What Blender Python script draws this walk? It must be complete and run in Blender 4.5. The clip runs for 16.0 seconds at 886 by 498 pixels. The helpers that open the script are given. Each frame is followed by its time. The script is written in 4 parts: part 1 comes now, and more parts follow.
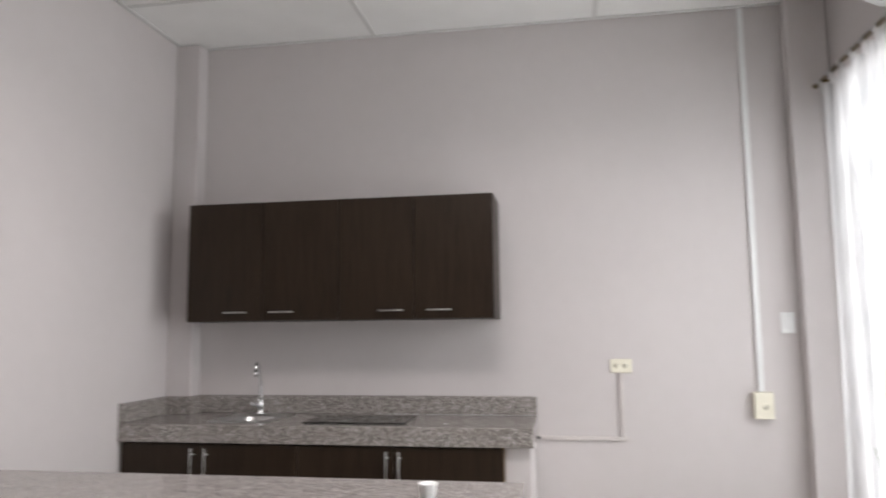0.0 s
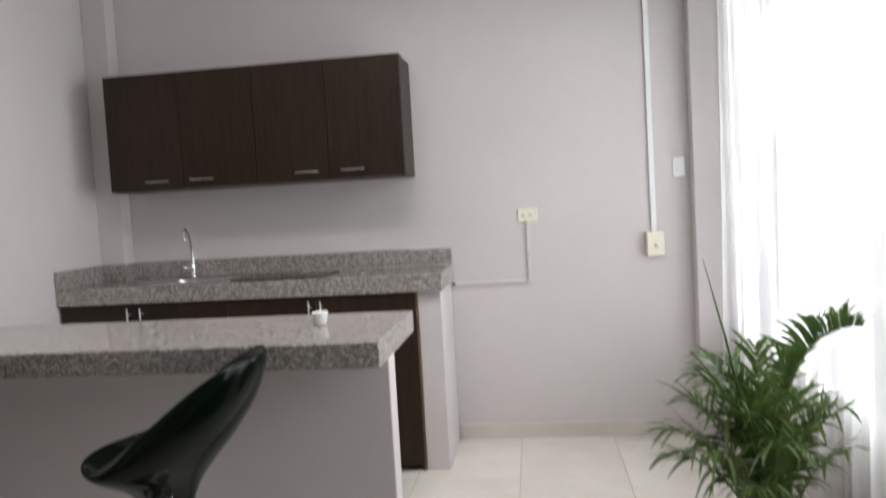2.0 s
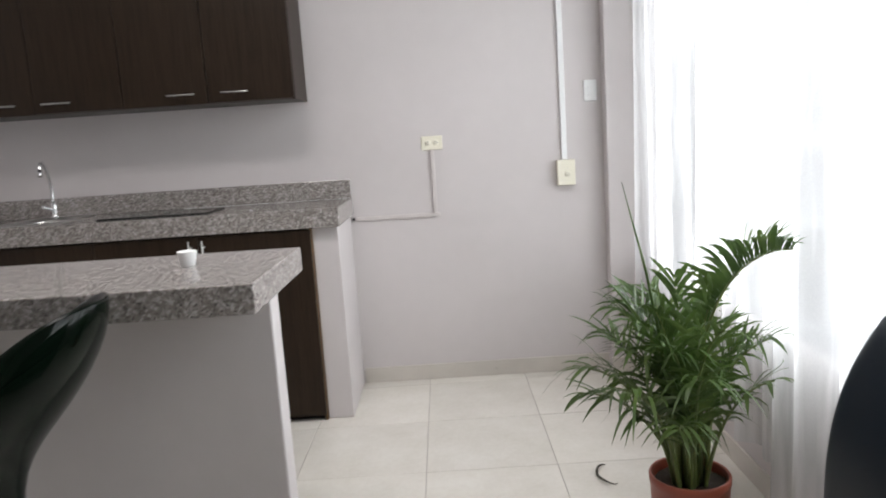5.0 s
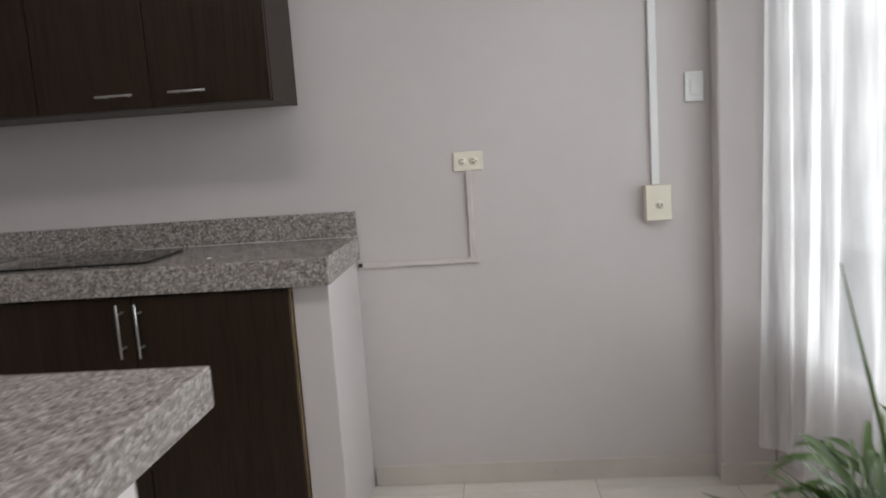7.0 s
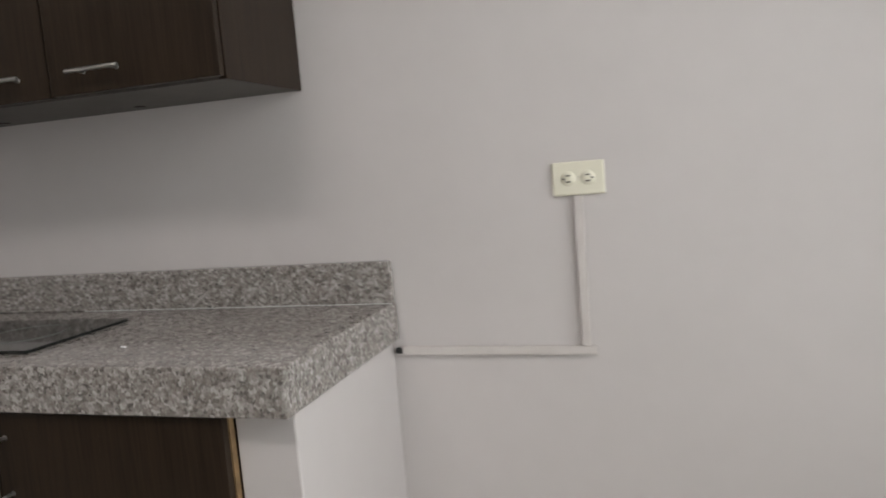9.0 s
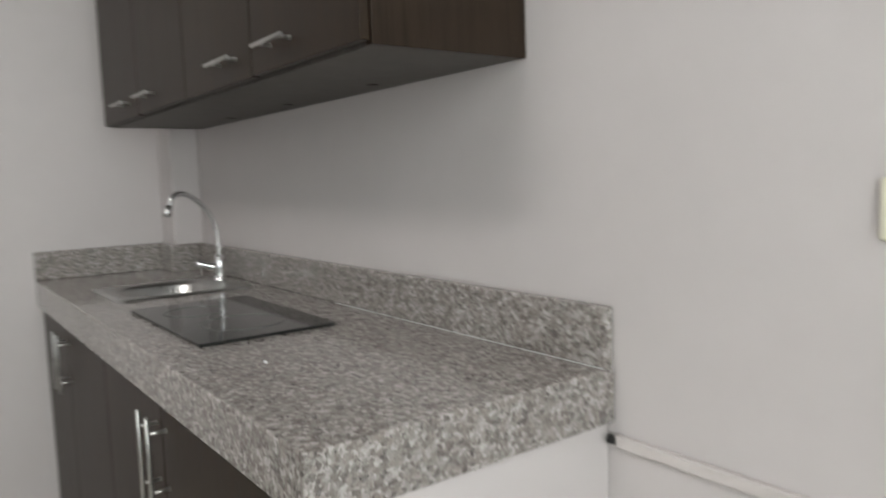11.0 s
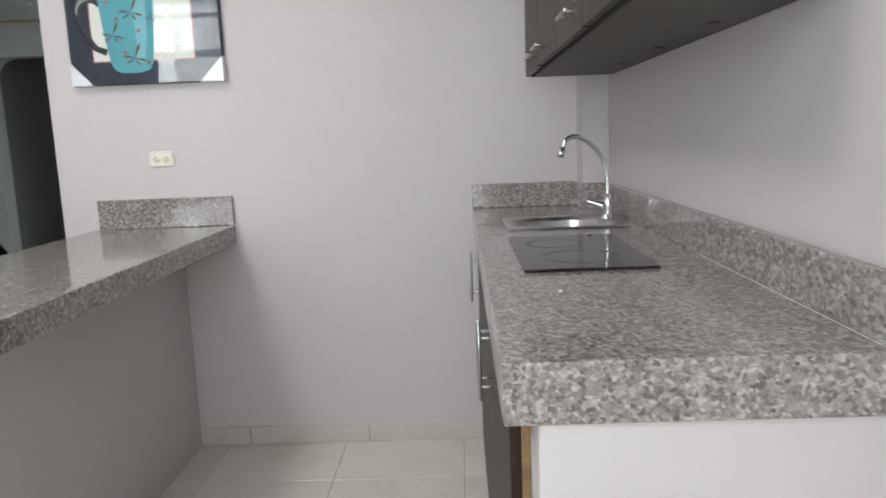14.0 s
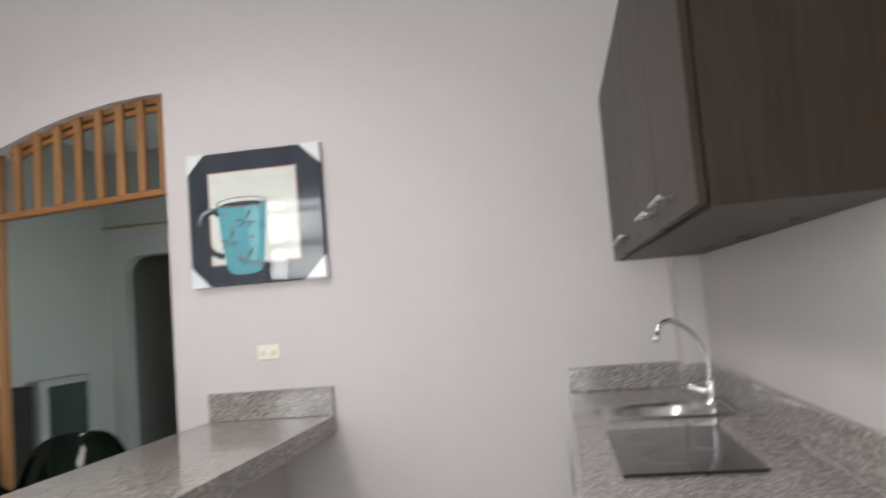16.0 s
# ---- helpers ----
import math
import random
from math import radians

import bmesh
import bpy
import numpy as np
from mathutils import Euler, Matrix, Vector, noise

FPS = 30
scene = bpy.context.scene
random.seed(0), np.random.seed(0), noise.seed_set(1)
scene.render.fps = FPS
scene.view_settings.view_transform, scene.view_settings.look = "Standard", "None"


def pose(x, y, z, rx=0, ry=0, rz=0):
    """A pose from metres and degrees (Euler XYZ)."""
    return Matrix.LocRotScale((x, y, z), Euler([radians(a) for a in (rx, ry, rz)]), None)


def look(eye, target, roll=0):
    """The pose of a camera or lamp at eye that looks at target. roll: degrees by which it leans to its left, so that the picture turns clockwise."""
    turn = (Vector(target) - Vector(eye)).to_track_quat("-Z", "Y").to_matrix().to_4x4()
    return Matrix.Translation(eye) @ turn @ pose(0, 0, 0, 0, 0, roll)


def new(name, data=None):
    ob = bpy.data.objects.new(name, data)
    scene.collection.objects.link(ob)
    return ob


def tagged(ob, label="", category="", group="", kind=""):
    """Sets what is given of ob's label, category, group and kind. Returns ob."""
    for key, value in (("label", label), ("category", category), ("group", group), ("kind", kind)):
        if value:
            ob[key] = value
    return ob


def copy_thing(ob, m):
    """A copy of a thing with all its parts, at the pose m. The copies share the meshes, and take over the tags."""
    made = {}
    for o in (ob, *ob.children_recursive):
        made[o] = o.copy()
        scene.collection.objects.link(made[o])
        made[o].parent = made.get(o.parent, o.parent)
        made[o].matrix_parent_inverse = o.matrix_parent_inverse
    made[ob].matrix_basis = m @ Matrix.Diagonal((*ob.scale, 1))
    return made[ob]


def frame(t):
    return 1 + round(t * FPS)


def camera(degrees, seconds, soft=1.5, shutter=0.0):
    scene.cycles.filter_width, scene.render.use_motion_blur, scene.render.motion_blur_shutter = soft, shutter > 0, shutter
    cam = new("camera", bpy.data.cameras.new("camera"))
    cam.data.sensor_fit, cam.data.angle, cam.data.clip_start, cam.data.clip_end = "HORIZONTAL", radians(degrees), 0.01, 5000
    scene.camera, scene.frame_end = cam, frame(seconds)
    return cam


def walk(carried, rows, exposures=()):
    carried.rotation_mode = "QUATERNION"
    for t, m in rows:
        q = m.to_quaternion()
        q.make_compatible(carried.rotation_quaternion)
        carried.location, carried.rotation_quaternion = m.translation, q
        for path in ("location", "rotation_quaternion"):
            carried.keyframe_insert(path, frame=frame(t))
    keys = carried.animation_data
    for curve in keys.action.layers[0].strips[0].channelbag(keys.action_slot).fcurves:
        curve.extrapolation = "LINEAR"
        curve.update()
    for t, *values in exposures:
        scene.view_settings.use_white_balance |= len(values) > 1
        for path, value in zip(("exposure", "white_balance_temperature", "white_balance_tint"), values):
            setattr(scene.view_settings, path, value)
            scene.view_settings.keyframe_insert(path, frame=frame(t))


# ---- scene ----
cam = camera(63.2, 16.0, 1.8, 0.6)

PATH = [
    (0, (2.099, -3.645, 1.36), (1.763, -1.686, 1.587), -0.6),
    (0.5, (2.234, -3.568, 1.3), (2.021, -1.594, 1.542), -1.1),
    (1, (2.309, -3.804, 1.296), (2.075, -1.83, 1.52), -1.9),
    (1.5, (2.348, -3.803, 1.287), (2.086, -1.823, 1.387), -2.4),
    (2, (2.373, -3.8, 1.253), (2.122, -1.819, 1.135), -3.3),
    (2.5, (2.398, -3.795, 1.203), (2.137, -1.836, 0.892), -3.9),
    (3, (2.411, -3.789, 1.193), (2.184, -1.857, 0.727), -2.9),
    (3.5, (2.421, -3.781, 1.173), (2.18, -1.886, 0.579), -3.1),
    (4, (2.431, -3.772, 1.171), (2.198, -1.866, 0.611), -2.3),
    (4.5, (2.436, -3.702, 1.171), (2.267, -1.758, 0.731), -1.9),
    (5, (2.389, -3.527, 1.193), (2.377, -1.549, 0.895), -3.8),
    (5.2, (2.38, -3.463, 1.203), (2.391, -1.486, 0.897), -3.8),
    (7.5, (2.435, -2.242, 1.229), (2.266, -0.265, 0.975), -3.9),
    (8, (2.401, -1.978, 1.225), (2.257, 0.003, 0.987), -3.6),
    (10.3, (2.645, -1.002, 1.228), (1.387, 0.54, 1.025), -3.1),
    (10.5, (2.594, -0.974, 1.225), (1.311, 0.547, 1.023), -1.7),
    (11, (2.625, -0.819, 1.232), (1.027, 0.369, 1.034), -1.9),
    (11.5, (2.583, -0.713, 1.234), (0.83, 0.244, 1.128), -0.5),
    (12, (2.615, -0.622, 1.238), (0.671, -0.164, 1.121), -1.0),
    (12.5, (2.665, -0.547, 1.239), (0.679, -0.697, 1.065), 0.5),
    (13, (2.715, -0.546, 1.238), (0.758, -0.941, 1.117), -1.3),
    (13.5, (2.771, -0.57, 1.24), (0.791, -0.786, 1.054), -1.7),
    (14, (2.801, -0.547, 1.227), (0.826, -0.601, 0.917), -2.2),
    (14.5, (2.833, -0.531, 1.226), (0.85, -0.509, 0.964), -2.2),
    (15, (2.845, -0.52, 1.26), (0.845, -0.558, 1.241), -1.9),
    (15.5, (2.869, -0.53, 1.295), (0.883, -0.592, 1.523), -2.6),
    (16, (2.829, -0.515, 1.303), (0.858, -0.817, 1.466), -4.6),
]
EXPOSURES = [(0, -0.05, 6600, 14), (1.0, 0.06, 6600, 14), (2.5, -0.20, 6450, 11), (3.5, -0.20, 6400, 10), (4.5, -0.16, 6450, 12), (5.2, -0.14, 6450, 12), (7.3, -0.76, 6600, 12), (8.2, -0.64, 6750, 11), (10.3, -0.29, 6620, 8), (11.5, -0.13, 6570, 7), (13.0, 0.0, 6400, 11), (14.5, 0.0, 6400, 10), (16.0, 0.03, 6600, 12)]
walk(cam, [(t, look(eye, target, roll)) for t, eye, target, roll in PATH], EXPOSURES)

# ---- world, sun and lamps ----
world = bpy.data.worlds.new("world")
scene.world = world
world.use_nodes = True
wn = world.node_tree
sky = wn.nodes.new("ShaderNodeTexSky")
sky.sky_type, sky.sun_disc = "NISHITA", False
sky.sun_elevation, sky.sun_rotation = radians(62), radians(250)
sky.air_density, sky.dust_density = 1.0, 3.0
wn.nodes["Background"].inputs["Strength"].default_value = 0.12
wn.links.new(sky.outputs["Color"], wn.nodes["Background"].inputs["Color"])

sun_data = bpy.data.lights.new("sun", "SUN")
sun_data.energy, sun_data.angle, sun_data.color = 1.2, radians(12), (1.0, 0.96, 0.9)
sun = new("sun", sun_data)
sun.matrix_world = look((-4, -6, 14), (0, -2, 0))


def area_lamp(name, m, sx, sy, watts, color):
    d = bpy.data.lights.new(name, "AREA")
    d.shape, d.size, d.size_y, d.energy, d.color = "RECTANGLE", sx, sy, watts, color
    ob = new(name, d)
    ob.matrix_world = m
    return ob


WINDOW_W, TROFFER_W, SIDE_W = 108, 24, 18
# sky light that enters by the curtained window
window_lamp = area_lamp("window_light", look((3.58, -1.72, 1.50), (0, -1.72, 1.05)), 2.76, 1.86, WINDOW_W, (0.94, 0.97, 0.965))
window_lamp.data.spread = radians(145)  # narrowed so that less light grazes the column corner
# recessed ceiling light over the bar
troffer_lamp = area_lamp("troffer_light", look((1.695, -2.0, 2.935), (1.695, -2.0, 0)), 1.0, 0.46, TROFFER_W, (1.0, 0.95, 0.93))
troffer_lamp.data.spread = radians(150)  # narrowed to dim the tops of the walls
# added lamp in an unseen opening, gives the side room its bluish daylight
side_lamp = area_lamp("side_room_fill", look((-1.6, -0.80, 1.65), (-1.6, -4.5, -0.6)), 1.3, 1.1, SIDE_W, (0.86, 0.98, 0.95))
side_lamp.data.spread = radians(110)  # narrowed and aimed low to keep the upper wall dark


# ---- materials ----
def mat(name, rough=0.5, metal=0.0):
    m = bpy.data.materials.new(name)
    m.use_nodes = True
    b = m.node_tree.nodes["Principled BSDF"]
    b.inputs["Roughness"].default_value, b.inputs["Metallic"].default_value = rough, metal
    return m, m.node_tree, b


def coords(nt, scale=(1, 1, 1), kind="Object"):
    c, mp = nt.nodes.new("ShaderNodeTexCoord"), nt.nodes.new("ShaderNodeMapping")
    mp.inputs["Scale"].default_value = scale
    nt.links.new(c.outputs[kind], mp.inputs["Vector"])
    return mp.outputs["Vector"]


def noise_tex(nt, vec, scale, detail=4, rough=0.55):
    n = nt.nodes.new("ShaderNodeTexNoise")
    n.inputs["Scale"].default_value, n.inputs["Detail"].default_value, n.inputs["Roughness"].default_value = scale, detail, rough
    nt.links.new(vec, n.inputs["Vector"])
    return n.outputs["Fac"]


def ramp(nt, fac, stops):
    r = nt.nodes.new("ShaderNodeValToRGB")
    e = r.color_ramp.elements
    while len(e) < len(stops):
        e.new(0.5)
    for el, (p, c) in zip(e, stops):
        el.position, el.color = p, (*c, 1)
    nt.links.new(fac, r.inputs["Fac"])
    return r.outputs["Color"]


def mix(nt, fac, a, b, mode="MIX"):
    n = nt.nodes.new("ShaderNodeMix")
    n.data_type, n.blend_type = "RGBA", mode
    for sock, v in ((n.inputs[0], fac), (n.inputs[6], a), (n.inputs[7], b)):
        if isinstance(v, (int, float)):
            sock.default_value = v
        elif isinstance(v, tuple):
            sock.default_value = (*v, 1)
        else:
            nt.links.new(v, sock)
    return n.outputs[2]


def bump(nt, b, height, strength=0.2, dist=0.002):
    n = nt.nodes.new("ShaderNodeBump")
    n.inputs["Strength"].default_value, n.inputs["Distance"].default_value = strength, dist
    nt.links.new(height, n.inputs["Height"])
    nt.links.new(n.outputs["Normal"], b.inputs["Normal"])


def rough_from(nt, b, fac, lo, hi):
    n = nt.nodes.new("ShaderNodeMapRange")
    n.inputs["To Min"].default_value, n.inputs["To Max"].default_value = lo, hi
    nt.links.new(fac, n.inputs["Value"])
    nt.links.new(n.outputs["Result"], b.inputs["Roughness"])


def speckled(name, color, rough=0.5, amount=0.12, scale=6.0, fine=120.0, metal=0.0, bumps=0.15, dist=0.001, kind="Object"):
    """A plain surface with blotches at a large scale and grain at a small one."""
    m, nt, b = mat(name, rough, metal)
    v = coords(nt, kind=kind)
    big, small = noise_tex(nt, v, scale, 5), noise_tex(nt, v, fine, 3)
    lo, hi = tuple(c * (1 - amount) for c in color), tuple(min(1, c * (1 + amount)) for c in color)
    base = ramp(nt, big, [(0.3, lo), (0.7, hi)])
    base = mix(nt, amount * 0.8, base, ramp(nt, small, [(0.35, lo), (0.65, hi)]))
    nt.links.new(base, b.inputs["Base Color"])
    rough_from(nt, b, big, max(0.02, rough - 0.07), min(1, rough + 0.07))
    if bumps:
        bump(nt, b, small, bumps, dist)
    return m


def granite_material():
    m, nt, b = mat("granite", 0.13)
    v = coords(nt)
    vor = nt.nodes.new("ShaderNodeTexVoronoi")
    vor.inputs["Scale"].default_value = 158
    warp = nt.nodes.new("ShaderNodeVectorMath")
    warp.operation = "MULTIPLY_ADD"
    nz = nt.nodes.new("ShaderNodeTexNoise")
    nz.inputs["Scale"].default_value = 150
    nt.links.new(v, nz.inputs["Vector"])
    nt.links.new(nz.outputs["Color"], warp.inputs[0])
    warp.inputs[1].default_value = (0.010, 0.010, 0.010)
    nt.links.new(v, warp.inputs[2])
    nt.links.new(warp.outputs[0], vor.inputs["Vector"])
    sep = nt.nodes.new("ShaderNodeSeparateColor")
    nt.links.new(vor.outputs["Color"], sep.inputs["Color"])
    grains = ramp(nt, sep.outputs[0], [(0.0, (0.045, 0.042, 0.040)), (0.10, (0.10, 0.085, 0.078)), (0.26, (0.185, 0.160, 0.147)), (0.46, (0.275, 0.240, 0.225)), (0.60, (0.275, 0.270, 0.250)), (0.77, (0.38, 0.35, 0.335)), (0.92, (0.57, 0.535, 0.515))])
    fine_v = nt.nodes.new("ShaderNodeTexVoronoi")
    fine_v.inputs["Scale"].default_value = 290
    nt.links.new(warp.outputs[0], fine_v.inputs["Vector"])
    sep2 = nt.nodes.new("ShaderNodeSeparateColor")
    nt.links.new(fine_v.outputs["Color"], sep2.inputs["Color"])
    chips = ramp(nt, sep2.outputs[1], [(0.0, (0.05, 0.048, 0.046)), (0.25, (0.17, 0.142, 0.128)), (0.6, (0.25, 0.235, 0.218)), (0.92, (0.46, 0.43, 0.415))])
    clouds = ramp(nt, noise_tex(nt, v, 16, 4), [(0.35, (0.22, 0.19, 0.175)), (0.65, (0.29, 0.285, 0.265))])
    base = mix(nt, 0.16, mix(nt, 0.30, grains, chips), clouds)
    base = mix(nt, ramp(nt, noise_tex(nt, v, 210, 2), [(0.68, (0, 0, 0)), (0.73, (1, 1, 1))]), base, (0.04, 0.037, 0.037))
    nt.links.new(base, b.inputs["Base Color"])
    rough_from(nt, b, noise_tex(nt, v, 7, 3), 0.05, 0.15)
    b.inputs["Specular IOR Level"].default_value = 0.75
    return m


def wood_material(name, dark, light, scale=1.0, rough=0.4, axis=2, fine=1.0):
    m, nt, b = mat(name, rough)
    s = [48 * scale] * 3
    s[axis] = 2.2 * scale
    v = coords(nt, tuple(s))
    grain, broad = noise_tex(nt, v, 2.2, 7, 0.62), noise_tex(nt, v, 0.5, 3)
    base = ramp(nt, grain, [(0.3, dark), (0.62, light), (0.8, tuple(c * 0.75 for c in light))])
    base = mix(nt, 0.35, base, ramp(nt, broad, [(0.35, dark), (0.7, light)]))
    flecks = noise_tex(nt, coords(nt, (30, 30, 9)), 2.4, 3, 0.7)
    base = mix(nt, ramp(nt, flecks, [(0.71, (0, 0, 0)), (0.76, (0.5, 0.5, 0.5))]), base, tuple(min(1, c * 2.0 + 0.02) for c in light))
    nt.links.new(base, b.inputs["Base Color"])
    b.inputs["Specular IOR Level"].default_value = 0.24
    rough_from(nt, b, grain, rough - 0.08, rough + 0.1)
    bump(nt, b, grain, 0.12 * fine, 0.001)
    return m


def wall_material(name, color):
    m, nt, b = mat(name, 0.62)
    v = coords(nt)
    big, mid, small = noise_tex(nt, v, 1.3, 4), noise_tex(nt, v, 14, 4), noise_tex(nt, v, 170, 3)
    lo, hi = tuple(c * 0.955 for c in color), tuple(c * 1.03 for c in color)
    base = mix(nt, 0.35, ramp(nt, big, [(0.3, lo), (0.7, hi)]), ramp(nt, mid, [(0.3, lo), (0.7, hi)]))
    scuff = ramp(nt, noise_tex(nt, v, 5, 8, 0.75), [(0.70, (0, 0, 0)), (0.80, (0.25, 0.25, 0.25))])
    base = mix(nt, scuff, base, tuple(c * 0.72 for c in color))
    nt.links.new(base, b.inputs["Base Color"])
    h = nt.nodes.new("ShaderNodeMath")
    h.operation = "MULTIPLY_ADD"
    nt.links.new(mid, h.inputs[0])
    h.inputs[1].default_value = 2.0
    nt.links.new(small, h.inputs[2])
    bump(nt, b, h.outputs[0], 0.08, 0.0025)
    rough_from(nt, b, mid, 0.5, 0.7)
    return m


def tile_material():
    m, nt, b = mat("floor_tile_glaze", 0.16)
    info = nt.nodes.new("ShaderNodeObjectInfo")
    v = coords(nt)
    sh = nt.nodes.new("ShaderNodeVectorMath")
    sh.operation = "MULTIPLY_ADD"
    nt.links.new(info.outputs["Random"], sh.inputs[0])
    sh.inputs[1].default_value = (13, 7, 5)
    nt.links.new(v, sh.inputs[2])
    cloud, fine = noise_tex(nt, sh.outputs[0], 5, 6, 0.6), noise_tex(nt, sh.outputs[0], 60, 3)
    base = ramp(nt, cloud, [(0.3, (0.62, 0.595, 0.535)), (0.55, (0.67, 0.645, 0.59)), (0.75, (0.71, 0.69, 0.64))])
    base = mix(nt, 0.12, base, ramp(nt, fine, [(0.35, (0.5, 0.45, 0.38)), (0.65, (0.72, 0.69, 0.63))]))
    tone = nt.nodes.new("ShaderNodeMapRange")
    tone.inputs["To Min"].default_value, tone.inputs["To Max"].default_value = 0.95, 1.04
    nt.links.new(info.outputs["Random"], tone.inputs["Value"])
    base = mix(nt, 1.0, base, tone.outputs["Result"], "MULTIPLY")
    nt.links.new(base, b.inputs["Base Color"])
    rough_from(nt, b, cloud, 0.12, 0.28)
    return m


def curtain_material():
    m, nt, b = mat("sheer_cloth", 0.9)
    nt.nodes.remove(b)
    out = nt.nodes["Material Output"]
    v = coords(nt, (1, 1, 1))
    weave = ramp(nt, noise_tex(nt, v, 260, 2), [(0.3, (0.86, 0.87, 0.88)), (0.7, (0.93, 0.93, 0.94))])
    d, tl, tp = nt.nodes.new("ShaderNodeBsdfDiffuse"), nt.nodes.new("ShaderNodeBsdfTranslucent"), nt.nodes.new("ShaderNodeBsdfTransparent")
    nt.links.new(weave, d.inputs["Color"])
    nt.links.new(weave, tl.inputs["Color"])
    m1, m2 = nt.nodes.new("ShaderNodeMixShader"), nt.nodes.new("ShaderNodeMixShader")
    m1.inputs[0].default_value, m2.inputs[0].default_value = 0.50, 0.42
    nt.links.new(d.outputs[0], m1.inputs[1])
    nt.links.new(tl.outputs[0], m1.inputs[2])
    nt.links.new(m1.outputs[0], m2.inputs[1])
    nt.links.new(tp.outputs[0], m2.inputs[2])
    # thinner stretches between the gathered folds
    thin = nt.nodes.new("ShaderNodeMapRange")
    thin.inputs["From Min"].default_value, thin.inputs["From Max"].default_value = 0.42, 0.60
    thin.inputs["To Min"].default_value, thin.inputs["To Max"].default_value = 0.30, 0.58
    nt.links.new(noise_tex(nt, coords(nt, (1, 7, 0.6)), 1.6, 3), thin.inputs["Value"])
    nt.links.new(thin.outputs["Result"], m2.inputs[0])
    nt.links.new(m2.outputs[0], out.inputs["Surface"])
    return m


def leaf_material():
    m, nt, b = mat("palm_leaf", 0.42)
    v = coords(nt)
    base = ramp(nt, noise_tex(nt, v, 9, 4), [(0.3, (0.030, 0.066, 0.014)), (0.55, (0.070, 0.128, 0.028)), (0.8, (0.155, 0.200, 0.055))])
    info = nt.nodes.new("ShaderNodeObjectInfo")
    base = mix(nt, ramp(nt, info.outputs["Random"], [(0.4, (0, 0, 0)), (1.0, (0.45, 0.45, 0.45))]), base, (0.105, 0.15, 0.04))
    nt.links.new(base, b.inputs["Base Color"])
    tl, ms = nt.nodes.new("ShaderNodeBsdfTranslucent"), nt.nodes.new("ShaderNodeMixShader")
    nt.links.new(base, tl.inputs["Color"])
    ms.inputs[0].default_value = 0.33
    nt.links.new(b.outputs[0], ms.inputs[1])
    nt.links.new(tl.outputs[0], ms.inputs[2])
    nt.links.new(ms.outputs[0], nt.nodes["Material Output"].inputs["Surface"])
    return m


def pane_material(name, gloss_rough=0.03, ior=1.5, tint=(0.97, 0.98, 0.98)):
    m, nt, b = mat(name)
    nt.nodes.remove(b)
    tp, gl, ms, fr = (nt.nodes.new(k) for k in ("ShaderNodeBsdfTransparent", "ShaderNodeBsdfGlossy", "ShaderNodeMixShader", "ShaderNodeFresnel"))
    tp.inputs["Color"].default_value, gl.inputs["Roughness"].default_value, fr.inputs["IOR"].default_value = (*tint, 1), gloss_rough, ior
    nt.links.new(fr.outputs[0], ms.inputs[0])
    nt.links.new(tp.outputs[0], ms.inputs[1])
    nt.links.new(gl.outputs[0], ms.inputs[2])
    nt.links.new(ms.outputs[0], nt.nodes["Material Output"].inputs["Surface"])
    return m


def leather_material():
    m, nt, b = mat("black_leatherette", 0.38)
    v = coords(nt)
    vor = nt.nodes.new("ShaderNodeTexVoronoi")
    vor.inputs["Scale"].default_value = 420
    nt.links.new(v, vor.inputs["Vector"])
    big = noise_tex(nt, v, 6, 4)
    nt.links.new(ramp(nt, big, [(0.3, (0.003, 0.007, 0.012)), (0.7, (0.006, 0.012, 0.020))]), b.inputs["Base Color"])
    rough_from(nt, b, big, 0.34, 0.5)
    b.inputs["Specular IOR Level"].default_value = 0.2
    bump(nt, b, vor.outputs["Distance"], 0.25, 0.001)
    return m


def emit_material(name, color, strength):
    m, nt, b = mat(name)
    b.inputs["Base Color"].default_value = (0.8, 0.8, 0.8, 1)
    b.inputs["Emission Color"].default_value, b.inputs["Emission Strength"].default_value = (*color, 1), strength
    return m


WALL = wall_material("taupe_wall_paint", (0.575, 0.541, 0.538))
SIDE_WALL = wall_material("pale_side_wall_paint", (0.50, 0.515, 0.50))
CEIL = speckled("ceiling_board", (0.80, 0.80, 0.79), 0.8, 0.03, 4, 220)
GRID = speckled("ceiling_grid_metal", (0.62, 0.62, 0.61), 0.5, 0.04, 6, 80)
TILE = tile_material()
GROUT = speckled("grey_grout", (0.36, 0.335, 0.30), 0.85, 0.2, 8, 160)
SKIRT = speckled("skirting_tile", (0.555, 0.52, 0.475), 0.3, 0.08, 4, 60)
GRANITE = granite_material()
WENGE = wood_material("dark_wenge_board", (0.0115, 0.0068, 0.0039), (0.033, 0.0210, 0.0128), 1.5, 0.40)
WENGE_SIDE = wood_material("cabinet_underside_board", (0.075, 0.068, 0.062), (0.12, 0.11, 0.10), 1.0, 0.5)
CHIPBOARD = speckled("bare_chipboard", (0.20, 0.125, 0.06), 0.8, 0.35, 30, 160)
PINE = wood_material("varnished_pine", (0.20, 0.095, 0.036), (0.35, 0.185, 0.078), 0.6, 0.38)
STEEL = speckled("brushed_steel", (0.52, 0.52, 0.51), 0.30, 0.06, 30, 300, 1.0, 0.05)
CHROME = speckled("chrome", (0.78, 0.79, 0.80), 0.08, 0.02, 20, 200, 1.0, 0.0)
CREAM = speckled("ivory_plastic", (0.76, 0.73, 0.61), 0.38, 0.03, 20, 200)
WHITE_PL = speckled("white_plastic", (0.78, 0.79, 0.79), 0.35, 0.03, 20, 200)
